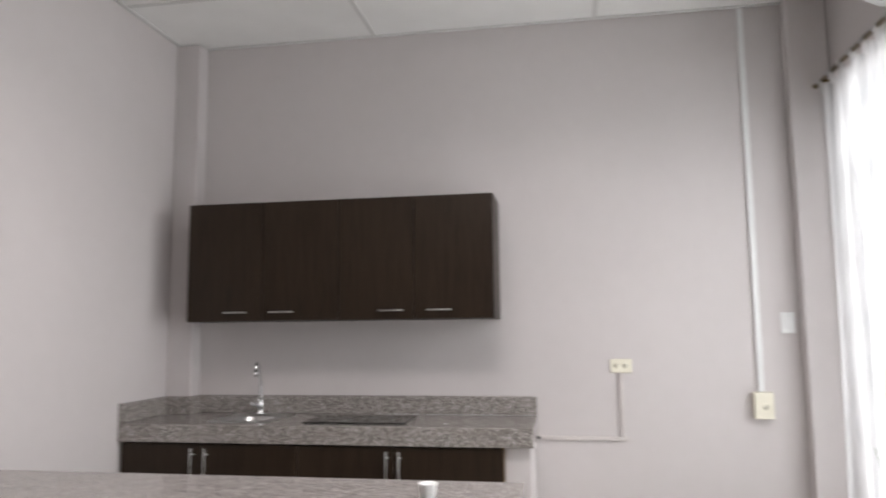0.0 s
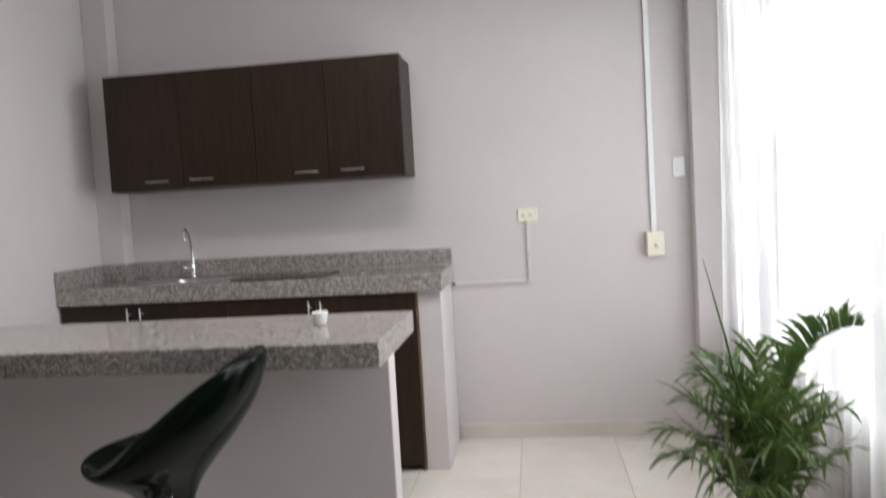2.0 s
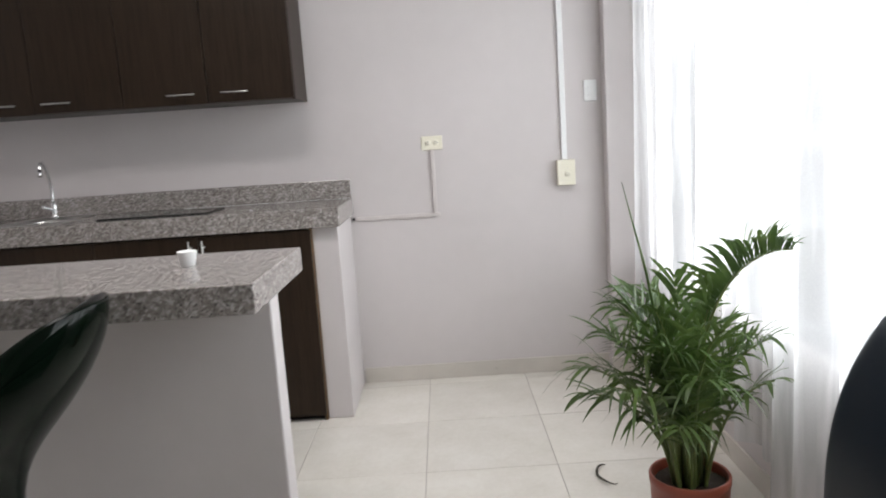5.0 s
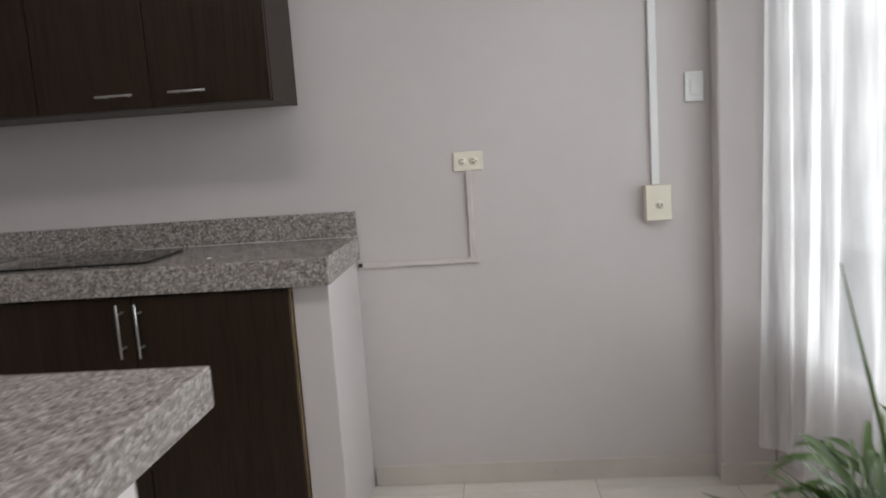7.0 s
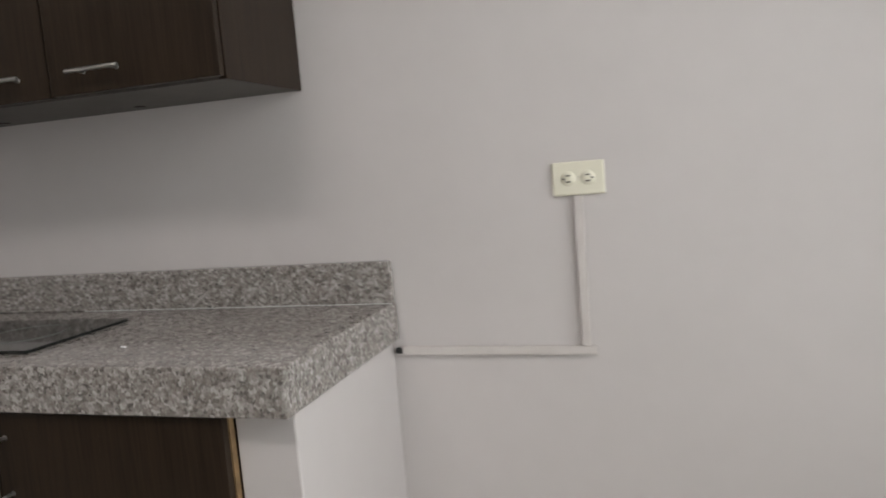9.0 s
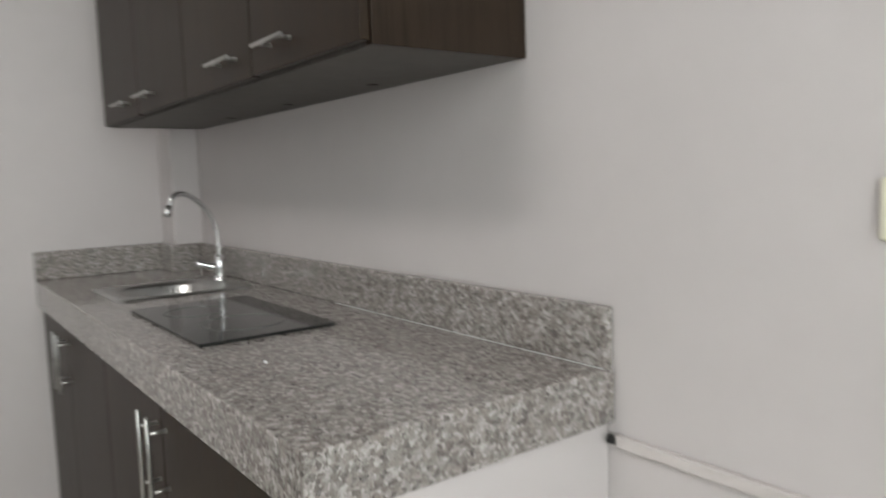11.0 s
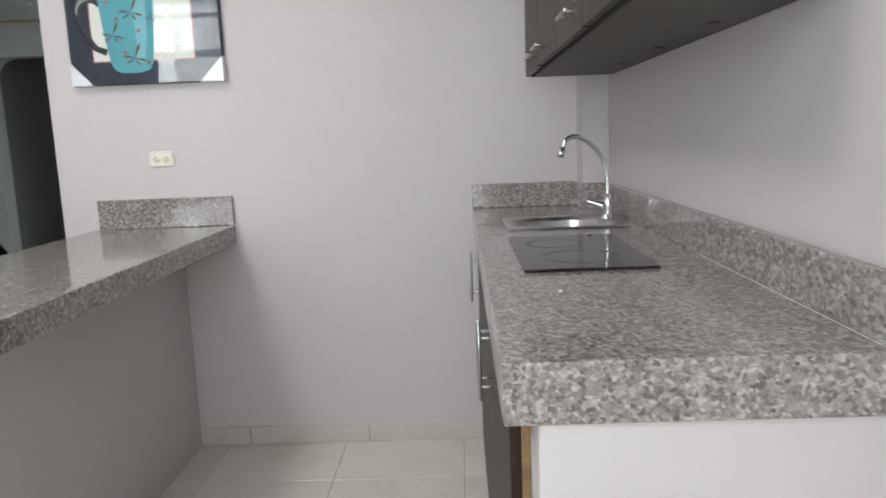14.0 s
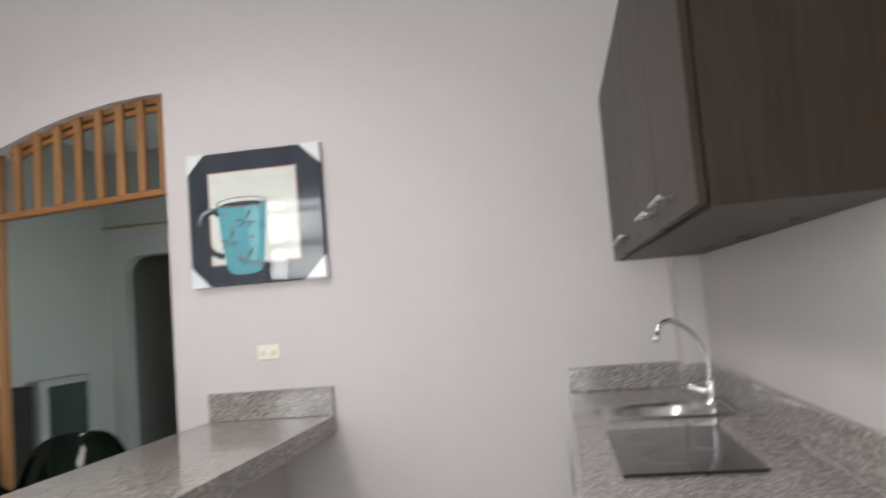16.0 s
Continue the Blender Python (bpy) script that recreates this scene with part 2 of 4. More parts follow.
SLOT = speckled("socket_slot", (0.05, 0.045, 0.035), 0.6, 0.1)
BLACK_GLASS = speckled("hob_glass", (0.012, 0.014, 0.013), 0.05, 0.1, 10, 100, 0.0, 0.0)
RING = speckled("hob_print", (0.16, 0.17, 0.16), 0.2, 0.05)
GLOSS_BLACK = speckled("gloss_black_plastic", (0.002, 0.0048, 0.0028), 0.07, 0.15, 8, 140, 0.0, 0.02)
GLOSS_BLACK.node_tree.nodes["Principled BSDF"].inputs["Specular IOR Level"].default_value = 0.15
SATIN = speckled("satin_chrome", (0.66, 0.67, 0.66), 0.24, 0.05, 25, 260, 1.0, 0.03)
RUBBER = speckled("black_rubber", (0.02, 0.02, 0.02), 0.7, 0.1)
LEATHER = leather_material()
TERRACOTTA = speckled("terracotta_plastic", (0.27, 0.062, 0.034), 0.45, 0.12, 12, 120)
SOIL = speckled("potting_soil", (0.035, 0.024, 0.016), 0.95, 0.5, 40, 160, 0, 0.8, 0.008)
LEAF = leaf_material()
STEM = speckled("palm_stem", (0.13, 0.17, 0.05), 0.5, 0.35, 14, 90)
DRY_LEAF = speckled("dry_leaf", (0.045, 0.04, 0.028), 0.8, 0.3, 20, 100)
CURTAIN = curtain_material()
ALU = speckled("grey_aluminium", (0.20, 0.21, 0.22), 0.4, 0.05, 9, 150, 0.6)
ROD = speckled("dark_brass_rod", (0.17, 0.12, 0.06), 0.35, 0.2, 20, 100, 0.8)
GOLD = speckled("pale_brass_rod", (0.42, 0.36, 0.20), 0.4, 0.1, 20, 100, 0.3)
GLASS = pane_material("window_glass")
WRAP = pane_material("clear_wrap", 0.03, 1.55)
wrap_bump = WRAP.node_tree.nodes.new("ShaderNodeBump")
wrap_bump.inputs["Strength"].default_value, wrap_bump.inputs["Distance"].default_value = 0.08, 0.004
WRAP.node_tree.links.new(noise_tex(WRAP.node_tree, coords(WRAP.node_tree, (1, 9, 5)), 1.0, 3), wrap_bump.inputs["Height"])
WRAP.node_tree.links.new(wrap_bump.outputs["Normal"], WRAP.node_tree.nodes["Glossy BSDF"].inputs["Normal"])
SLATE = wood_material("blue_slate_print", (0.006, 0.008, 0.015), (0.060, 0.074, 0.102), 1.3, 0.6)
PAPER = speckled("cream_print", (0.74, 0.74, 0.68), 0.6, 0.06, 22, 120)
TEAL = speckled("teal_print", (0.09, 0.37, 0.43), 0.5, 0.10, 9, 120)
TEAL_LIGHT = speckled("light_teal_print", (0.20, 0.50, 0.55), 0.5, 0.08, 9, 120)
MUG_DARK = speckled("dark_print", (0.022, 0.026, 0.032), 0.5, 0.2, 20, 120)
MUG_GREY = speckled("grey_print", (0.34, 0.36, 0.38), 0.5, 0.1, 20, 120)
RED = speckled("red_print", (0.34, 0.14, 0.14), 0.5, 0.1)
CARD = speckled("white_card", (0.80, 0.81, 0.82), 0.5, 0.03)
SILVER_PL = speckled("silver_plastic", (0.26, 0.27, 0.27), 0.4, 0.04, 9, 120)
TV_GLASS = speckled("dark_green_tube_glass", (0.012, 0.028, 0.022), 0.1, 0.1, 6, 60, 0, 0)
SPEAKER_BLACK = speckled("matt_black_vinyl", (0.006, 0.006, 0.005), 0.75, 0.2)
# the doorway's shade is put into this darker wall colour
PASSAGE_SHADE = wall_material("passage_shade_tone", (0.30, 0.30, 0.285))
GROUND = speckled("outdoor_concrete", (0.30, 0.29, 0.27), 0.9, 0.2, 0.6, 12)
DIFFUSER = emit_material("lamp_diffuser", (1.0, 0.95, 0.92), 2.5)


# ---- mesh helpers ----
def obj(name, bm, mats, parent=None, smooth=False, bevel=0.0, segs=2):
    me = bpy.data.meshes.new(name)
    bmesh.ops.recalc_face_normals(bm, faces=bm.faces)
    bm.to_mesh(me)
    bm.free()
    for m in (mats if isinstance(mats, (list, tuple)) else [mats]):
        me.materials.append(m)
    if smooth:
        for p in me.polygons:
            p.use_smooth = True
    ob = new(name, me)
    if parent is not None:
        ob.parent = parent
    if bevel:
        md = ob.modifiers.new("bevel", "BEVEL")
        md.width, md.segments, md.limit_method, md.angle_limit = bevel, segs, "ANGLE", radians(40)
    return ob


def add_box(bm, lo, hi, m=None, mi=0):
    c = [(a + b) / 2 for a, b in zip(lo, hi)]
    s = [abs(b - a) for a, b in zip(lo, hi)]
    mm = Matrix.Translation(c) @ Matrix.Diagonal((*s, 1))
    r = bmesh.ops.create_cube(bm, size=1, matrix=(m @ mm) if m else mm)
    for v in r["verts"]:
        for f in v.link_faces:
            f.material_index = mi


def box(name, lo, hi, material, parent=None, bevel=0.0, segs=2):
    bm = bmesh.new()
    add_box(bm, lo, hi)
    return obj(name, bm, material, parent, False, bevel, segs)


def add_cyl(bm, p, q, r, r2=None, n=16, caps=True, mi=0):
    p, q = Vector(p), Vector(q)
    turn = (q - p).to_track_quat("Z", "Y").to_matrix().to_4x4()
    m = Matrix.Translation((p + q) / 2) @ turn
    res = bmesh.ops.create_cone(bm, cap_ends=caps, segments=n, radius1=r, radius2=r if r2 is None else r2, depth=(q - p).length, matrix=m)
    for v in res["verts"]:
        for f in v.link_faces:
            f.material_index = mi


def sweep(bm, pts, radius, n=10, mi=0, closed=False):
    """A round bar along points; radius is a number or one for each point."""
    pts = [Vector(p) for p in pts]
    rings, side = [], None
    for i, p in enumerate(pts):
        if closed:
            tang = pts[(i + 1) % len(pts)] - pts[i - 1]
        else:
            tang = pts[min(i + 1, len(pts) - 1)] - pts[max(i - 1, 0)]
        tang.normalize()
        if side is None:
            side = tang.orthogonal().normalized()
        side = (side - tang * side.dot(tang)).normalized()
        up = tang.cross(side)
        r = radius[i] if isinstance(radius, (list, tuple)) else radius
        rings.append([bm.verts.new(p + r * (math.cos(a) * side + math.sin(a) * up)) for a in (2 * math.pi * k / n for k in range(n))])
    pairs = list(zip(rings, rings[1:])) + ([(rings[-1], rings[0])] if closed else [])
    for a, b in pairs:
        for k in range(n):
            f = bm.faces.new((a[k], a[(k + 1) % n], b[(k + 1) % n], b[k]))
            f.material_index, f.smooth = mi, True
    if not closed:
        for ring in (rings[0], rings[-1]):
            bm.faces.new(ring).material_index = mi


def lathe(bm, profile, n=40, m=None, mi=0):
    """Turn (radius, height) pairs about z."""
    rings = []
    for r, z in profile:
        ring = []
        for k in range(n):
            a = 2 * math.pi * k / n
            v = Vector((max(r, 1e-4) * math.cos(a), max(r, 1e-4) * math.sin(a), z))
            ring.append(bm.verts.new(m @ v if m else v))
        rings.append(ring)
    for a, b in zip(rings, rings[1:]):
        for k in range(n):
            f = bm.faces.new((a[k], a[(k + 1) % n], b[(k + 1) % n], b[k]))
            f.material_index, f.smooth = mi, True


def extrude_poly(bm, pts2, plane, a, b, mi=0):
    """A prism over a flat outline. plane 'x': outline in (y, z), from x = a to b; 'y': (x, z); 'z': (x, y)."""
    def at(p, d):
        return {"x": (d, p[0], p[1]), "y": (p[0], d, p[1]), "z": (p[0], p[1], d)}[plane]
    lo, hi = [bm.verts.new(at(p, a)) for p in pts2], [bm.verts.new(at(p, b)) for p in pts2]
    fs = [bm.faces.new(lo), bm.faces.new(list(reversed(hi)))]
    for i in range(len(pts2)):
        j = (i + 1) % len(pts2)
        fs.append(bm.faces.new((lo[i], lo[j], hi[j], hi[i])))
    for f in fs:
        f.material_index = mi


def empty(name, x=0, y=0, z=0, rz=0):
    ob = new(name)
    ob.empty_display_size = 0.1
    ob.matrix_world = pose(x, y, z, 0, 0, rz)
    return ob


def structure(ob, label, category):
    return tagged(ob, label, category, kind="structure")


# ---- the large structure ----
H = 2.97            # ceiling height
XR = 3.36           # face of the window wall
YB = -6.0           # wall behind the walk
OPEN_Y = -2.12      # where the picture wall ends at the arched opening
LEFT_Y = -3.62      # far jamb of that opening

bm = bmesh.new()
plan = [(-0.12, YB - 0.15), (XR + 0.15, YB - 0.15), (XR + 0.15, 0.15), (-0.12, 0.15), (-0.12, -0.75), (-3.35, -0.75), (-3.35, -4.70), (-0.12, -4.70)]
low, high = [bm.verts.new((x, y, -0.2)) for x, y in plan], [bm.verts.new((x, y, -0.0028)) for x, y in plan]
bm.faces.new(high)
bm.faces.new(list(reversed(low)))
for k in range(8):
    bm.faces.new((low[k], low[(k + 1) % 8], high[(k + 1) % 8], high[k]))
floor = obj("floor", bm, GROUT)
structure(floor, "cream glazed ceramic tile floor with thin grey joints", "floor")

bm = bmesh.new()
add_box(bm, (-3.6, YB - 0.15, H), (XR + 0.15, 0.15, H + 0.15), mi=0)
py = 0.585
k = 0
while -k * py > YB:
    y1, y0 = -k * py - 0.012, max(-(k + 1) * py + 0.012, YB)
    for a, b2 in ((0.0, 1.113), (1.113, 2.278), (2.278, XR)):
        if not (k == 3 and a == 1.113):
            add_box(bm, (a + 0.012, y0, H - 0.014), (b2 - 0.012, y1, H - 0.001), mi=0)
    k += 1
for gx in (1.113, 2.278):
    add_box(bm, (gx - 0.012, YB, H - 0.020), (gx + 0.012, 0, H - 0.003), mi=1)
for j in range(1, k):
    add_box(bm, (0, -j * py - 0.012, H - 0.019), (XR, -j * py + 0.012, H - 0.004), mi=1)
for e0, e1 in (((0.0, -0.022, 0), (XR, 0.0, 0)), ((0.0, YB, 0), (0.022, 0.0, 0)), ((XR - 0.022, YB, 0), (XR, 0.0, 0))):
    add_box(bm, (e0[0], e0[1], H - 0.021), (e1[0], e1[1], H - 0.002), mi=1)
structure(obj("ceiling", bm, [CEIL, GRID]), "white suspended ceiling panels in a pale metal grid", "ceiling")

wall_back = box("wall_north", (-0.12, 0.0, 0), (XR + 0.15, 0.15, H), WALL)
structure(wall_back, "taupe painted kitchen wall with uneven plaster", "wall")

# picture wall with the arched opening beside it
bm = bmesh.new()
arch = [(OPEN_Y, H), (OPEN_Y, 2.324)]
arch += [(y, 2.324 - 0.25 * (y - OPEN_Y) ** 2) for y in np.linspace(OPEN_Y, LEFT_Y, 25)[1:]]
arch += [(LEFT_Y, H)]
extrude_poly(bm, arch, "x", -0.12, 0.0)
add_box(bm, (-0.12, OPEN_Y, 0), (0.0, 0.0, H))
add_box(bm, (-0.12, YB, 0), (0.0, LEFT_Y, H))
structure(obj("wall_west", bm, WALL), "taupe painted wall ending at an arched opening", "wall")

bm = bmesh.new()
WY0, WY1, WZ0, WZ1 = -3.10, -0.17, 0.55, 2.44
add_box(bm, (XR, YB, 0), (XR + 0.15, WY0, H))
add_box(bm, (XR, WY1, 0), (XR + 0.15, 0, H))
add_box(bm, (XR, WY0, 0), (XR + 0.15, WY1, WZ0))
add_box(bm, (XR, WY0, WZ1), (XR + 0.15, WY1, H))
structure(obj("wall_east", bm, WALL), "taupe painted wall round a wide curtained window", "wall")
structure(box("wall_south", (-0.12, YB - 0.15, 0), (XR + 0.15, YB, H), WALL), "plain taupe painted wall", "wall")

structure(box("column_west", (0.002, -0.095, 0), (0.14, 0.0, H - 0.022), WALL, bevel=0.003), "narrow plastered column in the kitchen corner", "column")
structure(box("column_east", (3.175, -0.08, 0), (XR - 0.002, 0.0, H - 0.022), WALL, bevel=0.008), "narrow plastered column beside the window", "column")

# side room behind the arched opening
SX, SY = -3.2, -4.55
DY0, DY1, DZ = -4.40, -3.45, 2.0
bm = bmesh.new()
add_box(bm, (SX - 0.15, SY, 0), (SX, DY0, H))
add_box(bm, (SX - 0.15, DY1, 0), (SX, -0.75, H))
top = [(DY0, H)] + [(DY0 + 0.16 - 0.16 * math.cos(a), DZ - 0.16 + 0.16 * math.sin(a)) for a in np.linspace(0, math.pi / 2, 8)] + [(DY1, DZ), (DY1, H)]
extrude_poly(bm, top, "x", SX - 0.15, SX)
structure(obj("wall_far", bm, SIDE_WALL), "pale grey wall with a dark doorway", "wall")
structure(box("wall_side", (SX - 0.15, SY - 0.15, 0), (-0.12, SY, H), SIDE_WALL), "pale grey side room wall", "wall")
# unseen wall; the opening is added to let the side room lamp in
bm = bmesh.new()
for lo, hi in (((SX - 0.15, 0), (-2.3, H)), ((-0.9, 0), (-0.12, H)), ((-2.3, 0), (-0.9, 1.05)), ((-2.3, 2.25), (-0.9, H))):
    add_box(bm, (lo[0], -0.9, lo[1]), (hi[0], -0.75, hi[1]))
structure(obj("wall_side_near", bm, SIDE_WALL), "pale grey unseen side room wall with an opening for the added lamp", "wall")
# closed box added behind the doorway so that it stays dark
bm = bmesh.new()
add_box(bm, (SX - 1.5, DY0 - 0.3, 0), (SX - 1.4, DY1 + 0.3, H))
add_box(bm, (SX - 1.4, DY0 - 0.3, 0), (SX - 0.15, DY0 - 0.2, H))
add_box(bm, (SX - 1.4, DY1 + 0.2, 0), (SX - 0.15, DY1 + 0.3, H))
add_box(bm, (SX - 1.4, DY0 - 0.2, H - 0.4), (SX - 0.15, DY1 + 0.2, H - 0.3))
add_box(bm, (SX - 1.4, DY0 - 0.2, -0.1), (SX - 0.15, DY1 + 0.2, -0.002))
structure(obj("wall_passage", bm, PASSAGE_SHADE), "passage box behind the doorway, its grey darkened for shade", "wall")

ground = box("ground", (-400, -400, -0.5), (400, 400, -0.3), GROUND)
structure(ground, "pale concrete ground outside the window", "ground")

# skirting tiles
bm = bmesh.new()
for lo, hi in (((1.935, -0.010, 0), (3.175, 0.0, 0.078)), ((3.166, -0.091, 0), (XR, -0.08, 0.078)),
               ((XR - 0.010, YB, 0), (XR, -0.091, 0.078))):
    add_box(bm, lo, hi)
for a, b2 in ((-0.47, -0.95), (-0.954, -1.44), (-1.444, -1.652)):
    add_box(bm, (0, b2, 0), (0.010, a, 0.076))
structure(obj("baseboard", bm, SKIRT, bevel=0.002), "low beige ceramic skirting tiles", "baseboard")


# window: frame, panes
def make_window():
    win = empty("window_1", XR + 0.07, (WY0 + WY1) / 2, WZ0)
    structure(win, "wide grey aluminium window with level glazing bars", "window")
    x0, x1 = XR + 0.04, XR + 0.09
    bm = bmesh.new()
    add_box(bm, (x0, WY0, WZ0), (x1, WY1, WZ0 + 0.05))
    add_box(bm, (x0, WY0, WZ1 - 0.05), (x1, WY1, WZ1))
    add_box(bm, (x0, WY0, WZ0 + 0.05), (x1, WY0 + 0.05, WZ1 - 0.05))
    add_box(bm, (x0, WY1 - 0.05, WZ0 + 0.05), (x1, WY1, WZ1 - 0.05))
    add_box(bm, (x0, WY0 + 0.05, 1.95), (x1, WY1 - 0.05, 2.01))
    for z in (2.29, 1.67, 1.385, 1.13, 0.90):
        add_box(bm, (x0 + 0.012, WY0 + 0.05, z - 0.020), (x0 + 0.026, WY1 - 0.05, z + 0.020))
    n = 4
    for k in range(1, n):
        y = WY0 + (WY1 - WY0) * k / n
        add_box(bm, (x0 + 0.002, y - 0.03, WZ0 + 0.05), (x1 - 0.002, y + 0.03, 1.95))
        add_box(bm, (x0 + 0.002, y - 0.03, 2.01), (x1 - 0.002, y + 0.03, WZ1 - 0.05))
    fr = obj("frame", bm, ALU, bevel=0.003)
    fr.parent, fr.matrix_parent_inverse = win, win.matrix_world.inverted()
    for k in range(n):
        ya, yb = WY0 + (WY1 - WY0) * k / n + 0.035, WY0 + (WY1 - WY0) * (k + 1) / n - 0.035
        for za, zb in ((WZ0 + 0.052, 1.948), (2.012, WZ1 - 0.052)):
            p = box("pane", (XR + 0.062, ya, za), (XR + 0.067, yb, zb), GLASS)
            p.visible_shadow = False
            p.parent, p.matrix_parent_inverse = win, win.matrix_world.inverted()


make_window()


def make_curtain(y0, y1, x, ztop, zbot, waves, seed):
    rnd = random.Random(seed)
    base = empty("curtain", x, (y0 + y1) / 2, zbot)
    tagged(base, "sheer white curtain hanging in soft folds at the window", "curtain", "window curtains")
    nu, nv = waves * 14, 26
    ph = [rnd.uniform(0, 6.28) for _ in range(4)]
    bm = bmesh.new()
    rows = []
    for j in range(nv + 1):
        w = j / nv
        row = []
        for i in range(nu + 1):
            u = i / nu
            spread = 0.30 + 0.70 * w
            dx = math.sin(u * waves * 6.283 + ph[0] + 0.5 * math.sin(u * 9 + ph[1])) * 0.021 * spread
            dx += math.sin(u * waves * 2.6 + ph[2] + w * 1.2) * 0.018 * w + math.sin(u * waves * 13 + ph[3]) * 0.004
            dy = math.sin(u * waves * 6.283 + ph[1]) * 0.010 * spread + 0.012 * math.sin(w * 5 + ph[2]) * w
            z = ztop + (zbot - ztop) * w + (0.008 * math.sin(u * waves * 6.283 + 1) if j == nv else 0)
            if j == 0:
                z -= 0.012 * (0.5 + 0.5 * math.cos(u * waves * 6.283))
            row.append(bm.verts.new((x + dx, y0 + (y1 - y0) * u + dy, z)))
        rows.append(row)
    for a, b2 in zip(rows, rows[1:]):
        for i in range(nu):
            bm.faces.new((a[i], a[i + 1], b2[i + 1], b2[i])).smooth = True
    c = obj("cloth", bm, CURTAIN)
    c.parent, c.matrix_parent_inverse = base, base.matrix_world.inverted()
    n = int(abs(y1 - y0) / 0.115)
    for i in range(n):
        y = y0 + (y1 - y0) * (i + 0.3) / n
        bm = bmesh.new()
        hw, loop = 0.024, []
        for a in np.linspace(radians(-60), radians(240), 12):
            loop.append((3.285 + 0.0125 * math.cos(a), 2.492 + 0.0125 * math.sin(a)))
        loop = [(x + 0.003, ztop - 0.03)] + loop + [(x - 0.003, ztop - 0.03)]
        for (xa, za), (xb2, zb2) in zip(loop, loop[1:]):
            bm.faces.new([bm.verts.new(q) for q in ((xa, y - hw, za), (xa, y + hw, za), (xb2, y + hw, zb2), (xb2, y - hw, zb2))]).smooth = True
        bmesh.ops.remove_doubles(bm, verts=bm.verts, dist=0.0001)
        r = obj("tab", bm, CURTAIN)
        r.parent, r.matrix_parent_inverse = base, base.matrix_world.inverted()


make_curtain(-0.135, -1.60, 3.295, 2.466, 0.20, 9, 3)
make_curtain(-1.58, -2.84, 3.262, 2.466, 0.12, 8, 8)

bm = bmesh.new()
sweep(bm, [(3.285, -0.10, 2.492), (3.285, -3.16, 2.492)], 0.0095, 12)
bmesh.ops.create_uvsphere(bm, u_segments=12, v_segments=8, radius=0.012, matrix=Matrix.Translation((3.285, -0.097, 2.492)))
for y in (-0.2, -1.60, -3.05):
    add_box(bm, (3.28, y - 0.008, 2.477), (XR, y + 0.008, 2.488))
structure(obj("curtain_rod", bm, ROD), "dark brass curtain rod on wall brackets", "curtain rod")


def make_air_conditioner(y0, y1, zb):
    ac = empty("air_conditioner", XR, (y0 + y1) / 2, zb)
    tagged(ac, "white wall-mounted split air conditioner above the curtain", "air conditioner")
    prof = [(XR - 0.002, zb), (XR - 0.10, zb), (XR - 0.185, zb + 0.045), (XR - 0.205, zb + 0.10), (XR - 0.20, zb + 0.26), (XR - 0.17, zb + 0.285), (XR - 0.002, zb + 0.285)]
    bm = bmesh.new()
    extrude_poly(bm, prof, "y", y0, y1)
    body = obj("body", bm, WHITE_PL, bevel=0.008, segs=3)
    bm = bmesh.new()
    m = Matrix.Translation((XR - 0.142, 0, zb + 0.018)) @ Matrix.Rotation(radians(28), 4, "Y")
    add_box(bm, (-0.034, y0 + 0.06, -0.006), (0.034, y1 - 0.06, 0.002), m)
    flap = obj("louver", bm, SILVER_PL, bevel=0.002)
    for o in (body, flap):
        o.parent, o.matrix_parent_inverse = ac, ac.matrix_world.inverted()


make_air_conditioner(-1.70, -0.88, 2.525)


# recessed ceiling light
def make_troffer():
    t = empty("ceiling_light", 1.695, -2.0, H - 0.03)
    structure(t, "recessed ceiling light panel set in the grid", "ceiling light")
    bm = bmesh.new()
    x0, x1, y0, y1 = 1.127, 2.264, -2.338, -1.769
    for lo, hi in (((x0, y0, 0), (x1, y0 + 0.03, 0)), ((x0, y1 - 0.03, 0), (x1, y1, 0)), ((x0, y0 + 0.03, 0), (x0 + 0.03, y1 - 0.03, 0)), ((x1 - 0.03, y0 + 0.03, 0), (x1, y1 - 0.03, 0))):
        add_box(bm, (lo[0], lo[1], H - 0.024), (hi[0], hi[1], H - 0.004))
    f = obj("frame", bm, WHITE_PL, bevel=0.002)
    d = box("diffuser", (x0 + 0.03, y0 + 0.03, H - 0.018), (x1 - 0.03, y1 - 0.03, H - 0.010), DIFFUSER)
    for o in (f, d):
        o.parent, o.matrix_parent_inverse = t, t.matrix_world.inverted()


make_troffer()


# ---- kitchen ----
def keep(o, thing):
    """Make o, built in world places, a part of thing."""
    o.parent, o.matrix_parent_inverse = thing, thing.matrix_world.inverted()
    return o


def bar_handle(thing, p, q, out, stand=0.030, r=0.0040):
    """A bar handle from p to q; out points from the door to the bar, which p and q already lie on."""
    p, q, out = Vector(p), Vector(q), Vector(out).normalized()
    bm = bmesh.new()
    along = (q - p).normalized()
    sweep(bm, [p, p + along * 0.001, q - along * 0.001, q], [r * 0.85, r, r, r * 0.85], 12)
    for f in (0.18, 0.82):
        c = p.lerp(q, f)
        sweep(bm, [c, c - out * stand], r * 0.75, 10)
        sweep(bm, [c - out * (stand - 0.002), c - out * stand], r * 1.05, 10)
    return keep(obj("handle", bm, STEEL), thing)


